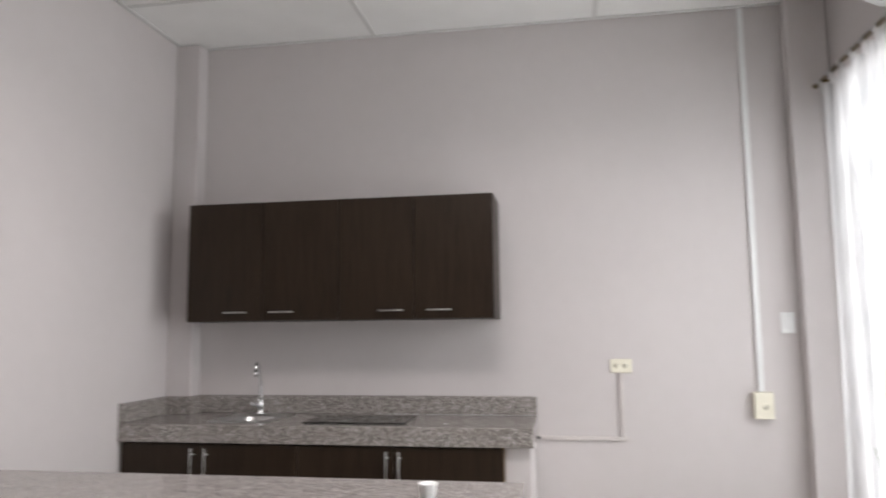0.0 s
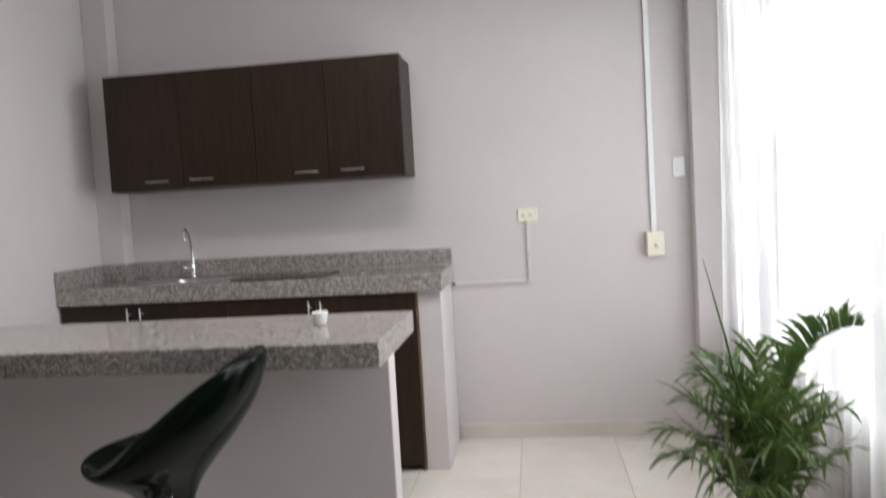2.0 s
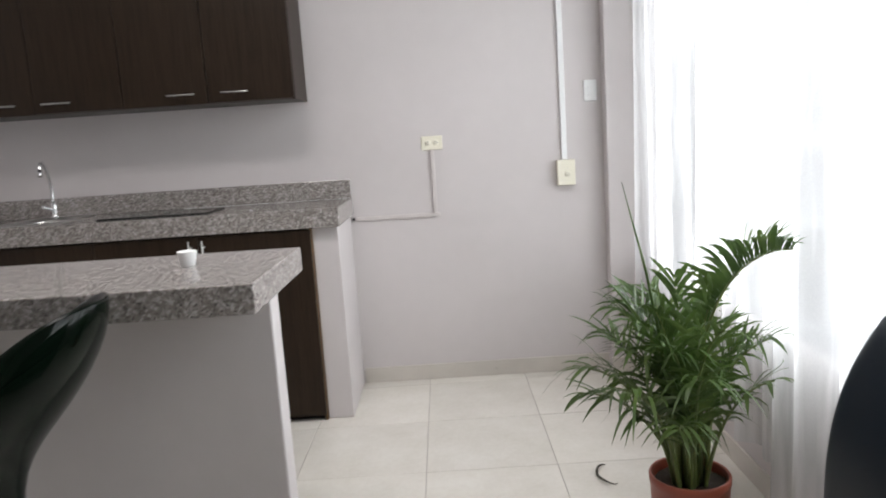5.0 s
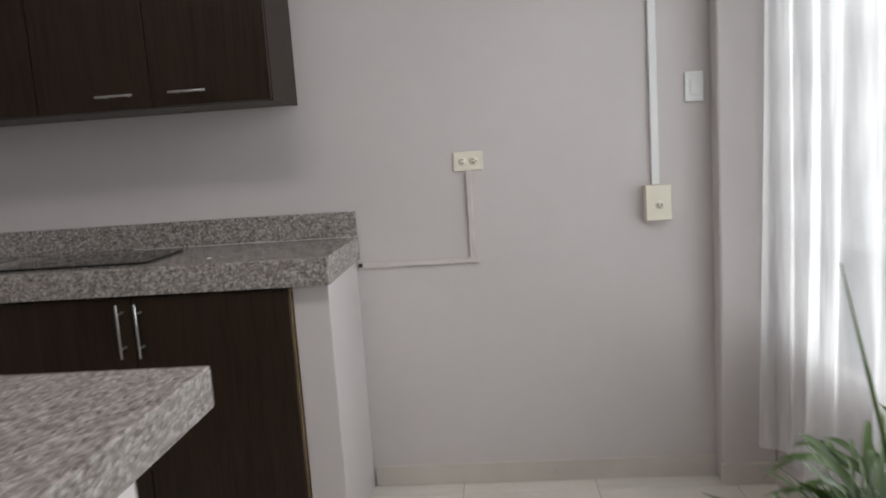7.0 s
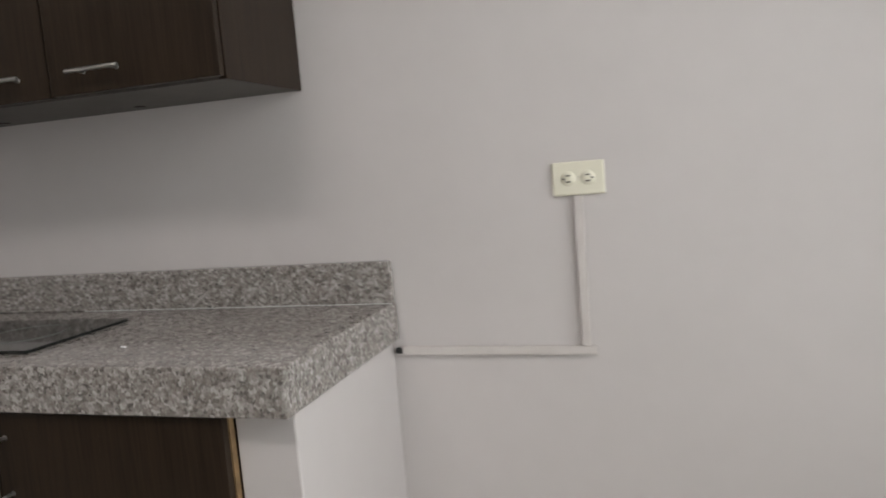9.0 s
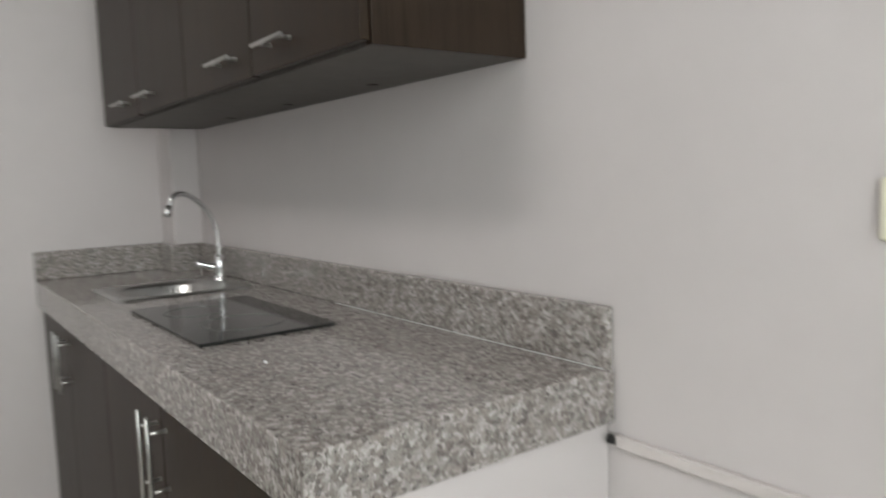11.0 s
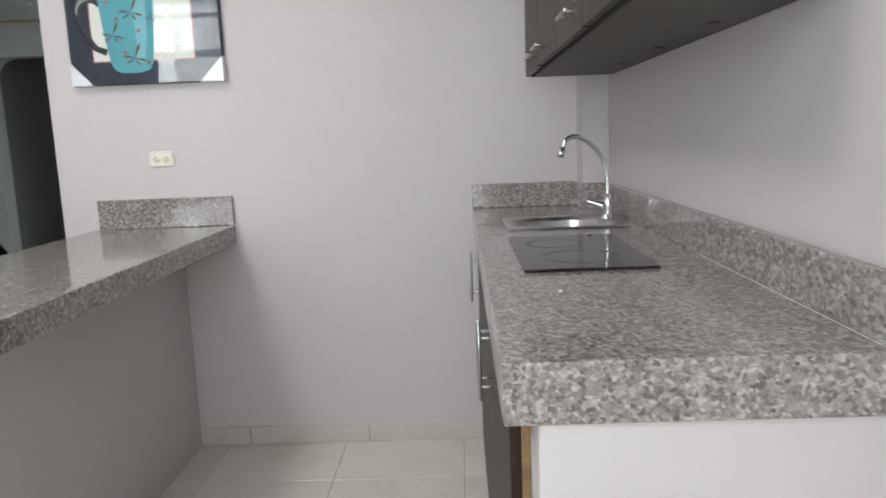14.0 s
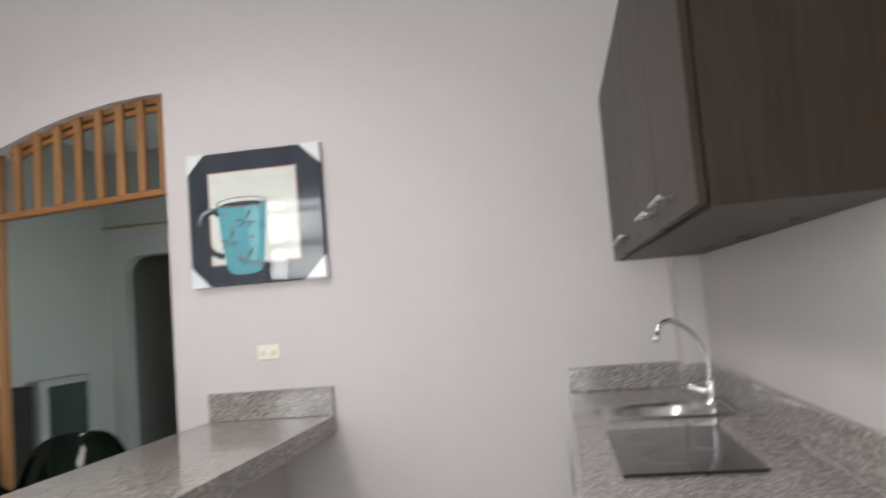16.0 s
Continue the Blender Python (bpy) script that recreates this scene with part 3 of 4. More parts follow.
def make_upper_cabinet():
    x0, x1, z0, z1, yf = 0.222, 1.765, 1.417, 2.01, -0.306
    cab = empty("wall_cabinet", (x0 + x1) / 2, 0, z0)
    tagged(cab, "dark wenge wall cabinet with four closed doors and bar handles", "cabinet")
    bm = bmesh.new()
    t = 0.016
    add_box(bm, (x0, yf + 0.0175, z0), (x0 + t, -0.001, z1))
    add_box(bm, (x1 - t, yf + 0.0175, z0), (x1, -0.001, z1))
    add_box(bm, (x0 + t, yf + 0.018, z1 - t), (x1 - t, -0.001, z1))
    add_box(bm, (x0 + t, -0.012, z0 + t), (x1 - t, -0.001, z1 - t))
    keep(obj("body", bm, WENGE, bevel=0.0012), cab)
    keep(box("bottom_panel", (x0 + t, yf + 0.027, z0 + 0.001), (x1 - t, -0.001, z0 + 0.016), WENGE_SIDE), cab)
    edges = [x0, 0.621, 1.012, 1.386, x1]
    lift = [0.002, 0.005, 0.003, 0.0045]
    for i in range(4):
        keep(box("door", (edges[i] + 0.002, yf, z0 + lift[i]), (edges[i + 1] - 0.002, yf + 0.0150, z1 - 0.002), WENGE, bevel=0.0015), cab)
    for a, b2 in ((0.425, 0.555), (0.662, 0.797), (1.212, 1.340), (1.446, 1.572)):
        bar_handle(cab, (a + 0.004, yf - 0.025, 1.461), (b2 - 0.004, yf - 0.025, 1.461), (0, -1, 0), 0.025)
    for x in (0.62, 1.0, 1.39):
        bm = bmesh.new()
        add_cyl(bm, (x, -0.06, z0 - 0.001), (x, -0.06, z0 + 0.003), 0.012, n=14)
        keep(obj("cover_cap", bm, WENGE), cab)


def make_base_cabinet():
    x0, x1, yf, z1 = 0.012, 1.812, -0.488, 0.862
    cab = empty("base_cabinet", (x0 + x1) / 2, yf / 2, 0)
    tagged(cab, "dark wenge base cabinet with tall bar handles under granite", "cabinet")
    bm = bmesh.new()
    t = 0.016
    yi = yf + 0.018
    add_box(bm, (x0, yi, 0.0), (x0 + t, -0.001, z1 - 0.004))
    add_box(bm, (x1 - t, yi, 0.0), (x1, -0.001, z1 - 0.004))
    add_box(bm, (x0 + t, yi, 0.06), (x1 - t, -0.001, 0.076))
    add_box(bm, (x0 + t, yi + 0.03, 0.0), (x1 - t, yi + 0.045, 0.06))
    add_box(bm, (x0 + t, yi, z1 - 0.03), (x1 - t, yi + 0.016, z1 - 0.004))
    add_box(bm, (0.875, yi, 0.076), (0.891, -0.02, z1 - 0.03))
    keep(obj("body", bm, WENGE, bevel=0.001), cab)
    edges = [x0, 0.415, 0.883, 1.330, x1]
    for i in range(4):
        keep(box("door", (edges[i] + 0.002, yf, 0.03), (edges[i + 1] - 0.002, yf + 0.0165, z1 - 0.006), WENGE, bevel=0.0015), cab)
    for x in (0.382, 0.449, 1.300, 1.357):
        bar_handle(cab, (x, yf - 0.032, 0.840), (x, yf - 0.032, 0.676), (0, -1, 0), 0.032)


def make_counter():
    c = empty("counter", 0.97, -0.25, 0.862)
    tagged(c, "speckled grey-pink granite counter with upstand and steel sink hole", "counter")
    x1, yf, zb, zt = 1.94, -0.503, 0.862, 0.945
    sx0, sx1, sy0, sy1 = 0.441, 0.673, -0.375, -0.131
    bm = bmesh.new()
    xs, ys = (0.002, sx0, sx1, x1), (yf, sy0, sy1, -0.001)
    grid = {}
    for i, x in enumerate(xs):
        for j, y in enumerate(ys):
            for k, z in enumerate((zb, zt)):
                grid[i, j, k] = bm.verts.new((x, y, z))
    solid = {(i, j) for i in range(3) for j in range(3)} - {(1, 1)}
    for i, j in solid:
        for k in (0, 1):
            bm.faces.new((grid[i, j, k], grid[i + 1, j, k], grid[i + 1, j + 1, k], grid[i, j + 1, k]))
        for di, dj, p, q in ((-1, 0, (i, j), (i, j + 1)), (1, 0, (i + 1, j), (i + 1, j + 1)), (0, -1, (i, j), (i + 1, j)), (0, 1, (i, j + 1), (i + 1, j + 1))):
            if (i + di, j + dj) not in solid:
                bm.faces.new((grid[(*p, 0)], grid[(*q, 0)], grid[(*q, 1)], grid[(*p, 1)]))
    keep(obj("top", bm, GRANITE, bevel=0.0035), c)
    bm = bmesh.new()
    zs = 1.037
    add_box(bm, (0.001, yf, zt), (0.021, -0.096, zs))
    add_box(bm, (0.021, -0.116, zt), (0.161, -0.096, zs))
    add_box(bm, (0.141, -0.096, zt), (0.161, -0.021, zs))
    add_box(bm, (0.141, -0.021, zt), (x1 - 0.003, -0.001, zs))
    keep(obj("upstand", bm, GRANITE, bevel=0.003), c)
    bm = bmesh.new()
    add_box(bm, (1.12, -0.0216, zt), (x1 - 0.004, -0.021, zt + 0.0009))
    keep(obj("sealant", bm, WHITE_PL), c)


def make_end_wall():
    w = box("wall_end", (1.8145, -0.458, 0), (1.926, -0.0005, 0.862), WALL, bevel=0.004)
    structure(w, "low painted wall closing the counter's end", "wall")
    s = box("filler_strip", (1.8045, -0.4712, 0.0), (1.8125, -0.4585, 0.8615), CHIPBOARD)
    structure(s, "bare chipboard strip beside the cabinet door", "trim")


def rounded_rect(x0, x1, y0, y1, r, n=5):
    pts = []
    for cx, cy, a0 in ((x1 - r, y1 - r, 0), (x0 + r, y1 - r, 90), (x0 + r, y0 + r, 180), (x1 - r, y0 + r, 270)):
        for k in range(n + 1):
            a = radians(a0 + 90 * k / n)
            pts.append((cx + r * math.cos(a), cy + r * math.sin(a)))
    return pts


def make_sink():
    s = empty("sink", 0.525, -0.25, 0.945)
    tagged(s, "small stainless steel sink set in the granite counter", "sink")
    zt = 0.945
    bm = bmesh.new()
    loops = []
    for x0, x1, y0, y1, r, z in ((0.400, 0.712, -0.412, -0.052, 0.020, zt + 0.0005), (0.402, 0.710, -0.410, -0.054, 0.020, zt + 0.004),
                                 (0.438, 0.676, -0.378, -0.128, 0.085, zt + 0.003), (0.444, 0.670, -0.372, -0.134, 0.09, zt - 0.008),
                                 (0.458, 0.656, -0.358, -0.148, 0.09, zt - 0.13), (0.48, 0.63, -0.335, -0.17, 0.07, zt - 0.15)):
        loops.append([bm.verts.new((x, y, z)) for x, y in rounded_rect(x0, x1, y0, y1, r)])
    for a, b2 in zip(loops, loops[1:]):
        for i in range(len(a)):
            j = (i + 1) % len(a)
            bm.faces.new((a[i], a[j], b2[j], b2[i])).smooth = True
    bm.faces.new(loops[-1])
    keep(obj("bowl", bm, STEEL), s)
    bm = bmesh.new()
    m = Matrix.Translation((0.556, -0.255, zt - 0.1495))
    lathe(bm, [(0.0, 0.001), (0.02, 0.001), (0.034, 0.004), (0.040, 0.002), (0.040, 0.0)], 24, m)
    keep(obj("drain", bm, CHROME), s)


def make_faucet():
    bx, by, bz = 0.526, -0.085, 0.949
    f = empty("faucet", bx, by, bz)
    tagged(f, "chrome gooseneck kitchen faucet with a side lever", "faucet")
    bm = bmesh.new()
    lathe(bm, [(0.0, 0), (0.022, 0), (0.022, 0.004), (0.015, 0.010), (0.013, 0.022), (0.0155, 0.030), (0.0155, 0.055), (0.0125, 0.064), (0.010, 0.078), (0.0, 0.078)], 24, Matrix.Translation((bx, by, bz)))
    keep(obj("body", bm, CHROME), f)
    # the neck rises with a slight lean and turns over tightly at its end
    d = Vector((0.25, -0.97, 0)).normalized()
    knots = [(0.0, 0.070), (0.0, 0.100), (0.003, 0.147), (0.017, 0.189), (0.048, 0.229), (0.088, 0.255), (0.115, 0.261), (0.139, 0.250), (0.149, 0.228)]
    pts = []
    for k in range(len(knots) - 1):
        p0, p1, p2, p3 = (Vector(knots[min(max(k + o, 0), len(knots) - 1)]) for o in (-1, 0, 1, 2))
        for t in (0.0, 0.25, 0.5, 0.75):
            q = 0.5 * (2 * p1 + (p2 - p0) * t + (2 * p0 - 5 * p1 + 4 * p2 - p3) * t * t + (3 * p1 - p0 - 3 * p2 + p3) * t ** 3)
            pts.append(Vector((bx, by, bz + q[1])) + d * q[0])
    pts.append(Vector((bx, by, bz + knots[-1][1])) + d * knots[-1][0])
    bm = bmesh.new()
    sweep(bm, pts, 0.0072, 14)
    end = pts[-1]
    way = (pts[-1] - pts[-3]).normalized()
    keep(obj("spout", bm, CHROME), f)
    bm = bmesh.new()
    sweep(bm, [end - way * 0.002, end + way * 0.005, end + way * 0.006, end + way * 0.025, end + way * 0.026, end + way * 0.030], [0.0085, 0.0085, 0.0108, 0.0108, 0.0095, 0.009], 14)
    keep(obj("aerator", bm, CHROME), f)
    bm = bmesh.new()
    k = Vector((bx, by, bz + 0.040))
    sweep(bm, [k, k + Vector((-0.006, -0.020, 0.004)), k + Vector((-0.010, -0.034, 0.008)), k + Vector((-0.012, -0.040, 0.010)), k + Vector((-0.018, -0.060, 0.016)), k + Vector((-0.019, -0.064, 0.017))], [0.012, 0.0125, 0.0085, 0.0085, 0.0105, 0.008], 12)
    keep(obj("lever", bm, CHROME), f)


def make_hob():
    h = empty("hob", 1.118, -0.283, 0.945)
    tagged(h, "black glass two-ring electric hob lying in the counter", "hob")
    zt = 0.945
    bm = bmesh.new()
    extrude_poly(bm, rounded_rect(0.877, 1.36, -0.422, -0.146, 0.008), "z", zt + 0.0005, zt + 0.007)
    keep(obj("glass", bm, BLACK_GLASS, bevel=0.0015), h)
    for cx, cy, r in ((1.215, -0.285, 0.085), (1.015, -0.318, 0.068)):
        bm = bmesh.new()
        for rr in (r, r * 0.94):
            pts = [(cx + rr * math.cos(a), cy + rr * math.sin(a), zt + 0.0071) for a in np.linspace(0, 2 * math.pi, 49)[:-1]]
            sweep(bm, pts, 0.0007, 4, closed=True)
        keep(obj("ring_mark", bm, RING), h)


def make_bar():
    b = empty("breakfast_bar", 0.98, -1.71, 0)
    tagged(b, "granite breakfast bar on a low taupe painted wall", "bar counter")
    x1, y0, y1, zb, zt = 1.96, -1.984, -1.437, 0.842, 0.912
    bm = bmesh.new()
    add_box(bm, (0.002, y0, zb), (x1, y1, zt))
    keep(obj("top", bm, GRANITE, bevel=0.0035), b)
    keep(box("upstand", (0.001, -1.970, zt), (0.021, -1.438, 1.027), GRANITE, bevel=0.003), b)
    keep(box("support_wall", (0.001, -1.738, 0), (1.932, -1.650, zb), WALL, bevel=0.005), b)


make_upper_cabinet()
make_base_cabinet()
make_counter()
make_end_wall()
make_sink()
make_faucet()
make_hob()
make_bar()


# sockets, switch and surface conduit; built facing -y at the origin, then turned to their wall
def make_socket(label, w, h, depth, material, slots, m):
    s = empty("socket" if slots else "light_switch")
    tagged(s, label, "socket" if slots else "switch")
    bm = bmesh.new()
    add_box(bm, (-w / 2, -depth, -h / 2), (w / 2, 0, h / 2))
    obj("plate", bm, material, s, bevel=0.004, segs=3)
    across = w > h
    for sgn in ((0,) if depth > 0.03 else (-1, 1)):
        if slots:
            bm = bmesh.new()
            c = (sgn * 0.0193, 0) if across else (0.004, -0.006)
            lathe(bm, [(0.0, 0), (0.0138, 0), (0.0147, -0.0015), (0.0147, -0.003)], 20, Matrix.Translation((c[0], -depth - 0.0015, c[1])) @ Matrix.Rotation(radians(90), 4, "X"))
            obj("outlet_face", bm, material, s)
            bm = bmesh.new()
            for dx, dz in (((0.0, 0.006), (0.0, -0.006)) if across else ((0.006, 0.0), (-0.006, 0.0))):
                lo = (c[0] + dx - (0.0045 if across else 0.0014), -depth - 0.0022, c[1] + dz - (0.0014 if across else 0.0045))
                hi = (c[0] + dx + (0.0045 if across else 0.0014), -depth - 0.0005, c[1] + dz + (0.0014 if across else 0.0045))
                add_box(bm, lo, hi)
            add_cyl(bm, (c[0] + (0.009 * sgn if across else 0), -depth - 0.0022, c[1] - (0 if across else 0.01)), (c[0] + (0.009 * sgn if across else 0), -depth - 0.0005, c[1] - (0 if across else 0.01)), 0.0024, n=8)
            obj("slot", bm, SLOT, s)
    if slots:
        bm = bmesh.new()
        lathe(bm, [(0.0, -0.001), (0.003, -0.0006), (0.0035, 0.0005)], 10, Matrix.Translation((0, -depth, 0 if across else 0.022)) @ Matrix.Rotation(radians(90), 4, "X"))
        obj("screw", bm, STEEL, s)
    else:
        bm = bmesh.new()
        add_box(bm, (-0.014, -depth - 0.004, -0.026), (0.014, -depth + 0.001, 0.026), Matrix.Rotation(radians(4), 4, "X"))
        obj("rocker", bm, material, s, bevel=0.002)
    s.matrix_world = m
    return s


make_socket("ivory double socket on the taupe wall", 0.103, 0.067, 0.008, CREAM, True, pose(2.347, 0, 1.184))
make_socket("ivory double socket above the bar upstand", 0.094, 0.060, 0.008, CREAM, True, pose(0, -1.703, 1.180, 0, 0, 90))
make_socket("ivory single surface socket box at the conduit's end", 0.086, 0.122, 0.042, CREAM, True, pose(2.987, 0, 1.001))
make_socket("white light switch plate beside the column", 0.062, 0.099, 0.010, WHITE_PL, False, pose(3.121, 0, 1.383))


def make_conduit(name, label, boxes):
    bm = bmesh.new()
    for lo, hi in boxes:
        add_box(bm, lo, hi)
    return tagged(obj(name, bm, WHITE_PL if "tall" in label else CREAM_TAUPE, bevel=0.002), label, "conduit", "wall conduits")


CREAM_TAUPE = speckled("painted_conduit", (0.58, 0.54, 0.525), 0.55, 0.05, 20, 150)
make_conduit("conduit", "tall white plastic cable conduit from ceiling to socket", [((2.972, -0.014, 1.062), (2.998, -0.0005, H - 0.022))])
make_conduit("conduit", "thin painted cable conduit from socket to counter", [((2.336, -0.012, 0.846), (2.354, -0.0005, 1.150)), ((1.945, -0.012, 0.828), (2.366, -0.0005, 0.846))])
bm = bmesh.new()
add_cyl(bm, (1.934, -0.010, 0.838), (1.948, -0.008, 0.838), 0.007, n=10)
tagged(obj("cable_stub", bm, RUBBER), "short black cable end at the counter's side", "cable")


# framed mug print
def make_picture():
    y0, y1, z0, z1, d = -2.005, -1.425, 1.465, 2.022, 0.030
    w, h = y1 - y0, z1 - z0
    p = empty("picture", 0, (y0 + y1) / 2, z0)
    tagged(p, "framed print of a turquoise mug with white card corners", "picture")

    def at(u, v):
        return (y0 + u * w, z1 - v * h)

    def flat(name, outline, x, material, thick=0.0008):
        bm = bmesh.new()
        extrude_poly(bm, [at(*q) for q in outline], "x", x, x + thick)
        return keep(obj(name, bm, material), p)

    keep(box("frame", (0.001, y0, z0), (d, y1, z1), SLATE, bevel=0.003), p)
    flat("border_line", [(0.152, 0.145), (0.826, 0.145), (0.826, 0.850), (0.152, 0.850)], d, RED, 0.0005)
    flat("paper", [(0.160, 0.153), (0.818, 0.153), (0.818, 0.842), (0.160, 0.842)], d, PAPER, 0.001)
    for k, (u0, u1, v) in enumerate(((0.185, 0.25, 0.215), (0.27, 0.33, 0.222), (0.36, 0.47, 0.212), (0.49, 0.56, 0.220), (0.60, 0.69, 0.214), (0.72, 0.79, 0.221), (0.64, 0.74, 0.62), (0.63, 0.71, 0.69), (0.65, 0.77, 0.76))):
        flat("script_bar", [(u0, v), (u1, v - 0.004), (u1, v + 0.006), (u0, v + 0.010)], d + 0.001, SCRIPT, 0.0003)
    body = [(0.215, 0.385), (0.225, 0.50), (0.245, 0.70), (0.270, 0.86), (0.295, 0.905), (0.34, 0.925), (0.46, 0.925), (0.525, 0.905), (0.548, 0.86), (0.565, 0.70), (0.58, 0.50), (0.585, 0.385)]
    flat("mug", body, d + 0.001, TEAL, 0.001)
    flat("mug_highlight", [(0.43, 0.42), (0.53, 0.42), (0.52, 0.70), (0.49, 0.86), (0.44, 0.86), (0.45, 0.70)], d + 0.002, TEAL_LIGHT, 0.0004)

    def ellipse(cx, cy, rx, ry, n=28):
        return [(cx + rx * math.cos(a), cy + ry * math.sin(a)) for a in np.linspace(0, 2 * math.pi, n + 1)[:-1]]

    flat("mug_rim", ellipse(0.40, 0.385, 0.187, 0.040), d + 0.0021, MUG_DARK, 0.0004)
    flat("mug_inside", ellipse(0.40, 0.385, 0.178, 0.033), d + 0.0026, PAPER, 0.0003)
    flat("coffee", ellipse(0.405, 0.397, 0.150, 0.018), d + 0.003, MUG_DARK, 0.0003)
    bm = bmesh.new()
    hp = [(0.235, 0.47), (0.20, 0.44), (0.15, 0.435), (0.10, 0.46), (0.075, 0.52), (0.09, 0.60), (0.13, 0.68), (0.18, 0.755), (0.25, 0.785)]
    sweep(bm, [(d + 0.0015, *at(*q)) for q in hp], [0.014, 0.014, 0.013, 0.012, 0.011, 0.011, 0.011, 0.012, 0.013], 8)
    for v in bm.verts:
        v.co.x = d + 0.0012 + (v.co.x - d - 0.0015) * 0.06
    keep(obj("mug_handle", bm, MUG_DARK), p)
    bm = bmesh.new()
    hp2 = [(0.18, 0.428), (0.14, 0.433), (0.098, 0.455), (0.075, 0.50), (0.078, 0.54)]
    sweep(bm, [(d + 0.0025, *at(*q)) for q in hp2], [0.003, 0.006, 0.007, 0.005, 0.002], 8)
    for v in bm.verts:
        v.co.x = d + 0.0024 + (v.co.x - d - 0.0025) * 0.06
    keep(obj("handle_shine", bm, MUG_GREY), p)
    rnd = random.Random(5)
    for cx, cy, s in ((0.43, 0.53, 0.085), (0.30, 0.675, 0.078), (0.43, 0.825, 0.085), (0.55, 0.57, 0.035)):
        bm = bmesh.new()
        for a, ln in ((0.3, 1.0), (1.0, 0.8), (2.5, 0.85), (3.3, 1.0), (5.1, 1.3)):
            q = [(cx, cy), (cx + s * ln * 0.6 * math.cos(a + 0.18), cy + s * ln * 0.6 * math.sin(a + 0.18)), (cx + s * ln * math.cos(a), cy + s * ln * math.sin(a)), (cx + s * ln * 0.6 * math.cos(a - 0.18), cy + s * ln * 0.6 * math.sin(a - 0.18))]
            extrude_poly(bm, [at(*e) for e in q], "x", d + 0.0024, d + 0.0029)
        keep(obj("dragonfly_mark", bm, MUG_DRAGON), p)
    for cx, cy in ((0.27, 0.46), (0.33, 0.57), (0.47, 0.65), (0.37, 0.79), (0.53, 0.43), (0.52, 0.86)):
        flat("red_dot", ellipse(cx, cy, 0.014, 0.014, 10), d + 0.0024, RED, 0.0004)
    for a, b2, c in (((0, 0), (0.135, 0), (0, 0.15)), ((1, 0), (0.85, 0), (1, 0.15)), ((0, 1), (0.14, 1), (0, 0.845)), ((1, 1), (0.845, 1), (1, 0.835))):
        flat("card_corner", [a, b2, c], d + 0.003, CARD, 0.0015)
        bm = bmesh.new()
        q0, q1, q2 = at(*a), at(*b2), at(*c)
        add_box(bm, (0.004, min(q0[0], q1[0]), q0[1] - 0.001), (d + 0.0045, max(q0[0], q1[0]), q0[1] + 0.001))
        add_box(bm, (0.004, q0[0] - 0.001, min(q0[1], q2[1])), (d + 0.0045, q0[0] + 0.001, max(q0[1], q2[1])))
        keep(obj("card_edge", bm, CARD), p)
    g = keep(box("clear_wrap", (d + 0.0055, y0 + 0.002, z0 + 0.002), (d + 0.0065, y1 - 0.002, z1 - 0.002), WRAP), p)
    g.visible_shadow = False


SCRIPT = speckled("faint_script_print", (0.62, 0.62, 0.57), 0.6, 0.2, 40, 200)
MUG_DRAGON = speckled("dragonfly_print", (0.105, 0.115, 0.085), 0.5, 0.3, 30, 160)
make_picture()


# small things on the bar and counter
bm = bmesh.new()
lathe(bm, [(0.0, 0.0), (0.016, 0.0), (0.018, 0.002), (0.0245, 0.036), (0.0260, 0.039), (0.0245, 0.040), (0.0215, 0.034), (0.016, 0.007), (0.0, 0.006)], 20, pose(1.712, -1.672, 0.9125, 0, 0, 20))
tagged(obj("cup", bm, WHITE_PL), "small white open cup on the granite bar", "cup")
# thin white sliver, 5 by 16 mm, flat on the counter
bm = bmesh.new()
extrude_poly(bm, rounded_rect(-0.0025, 0.0025, -0.008, 0.008, 0.002), "z", 0, 0.0012)
s = tagged(obj("white_sliver", bm, CARD), "tiny thin white sliver on the granite counter", "scrap")
s.matrix_world = pose(1.54, -0.375, 0.9455, 0, 0, 70)


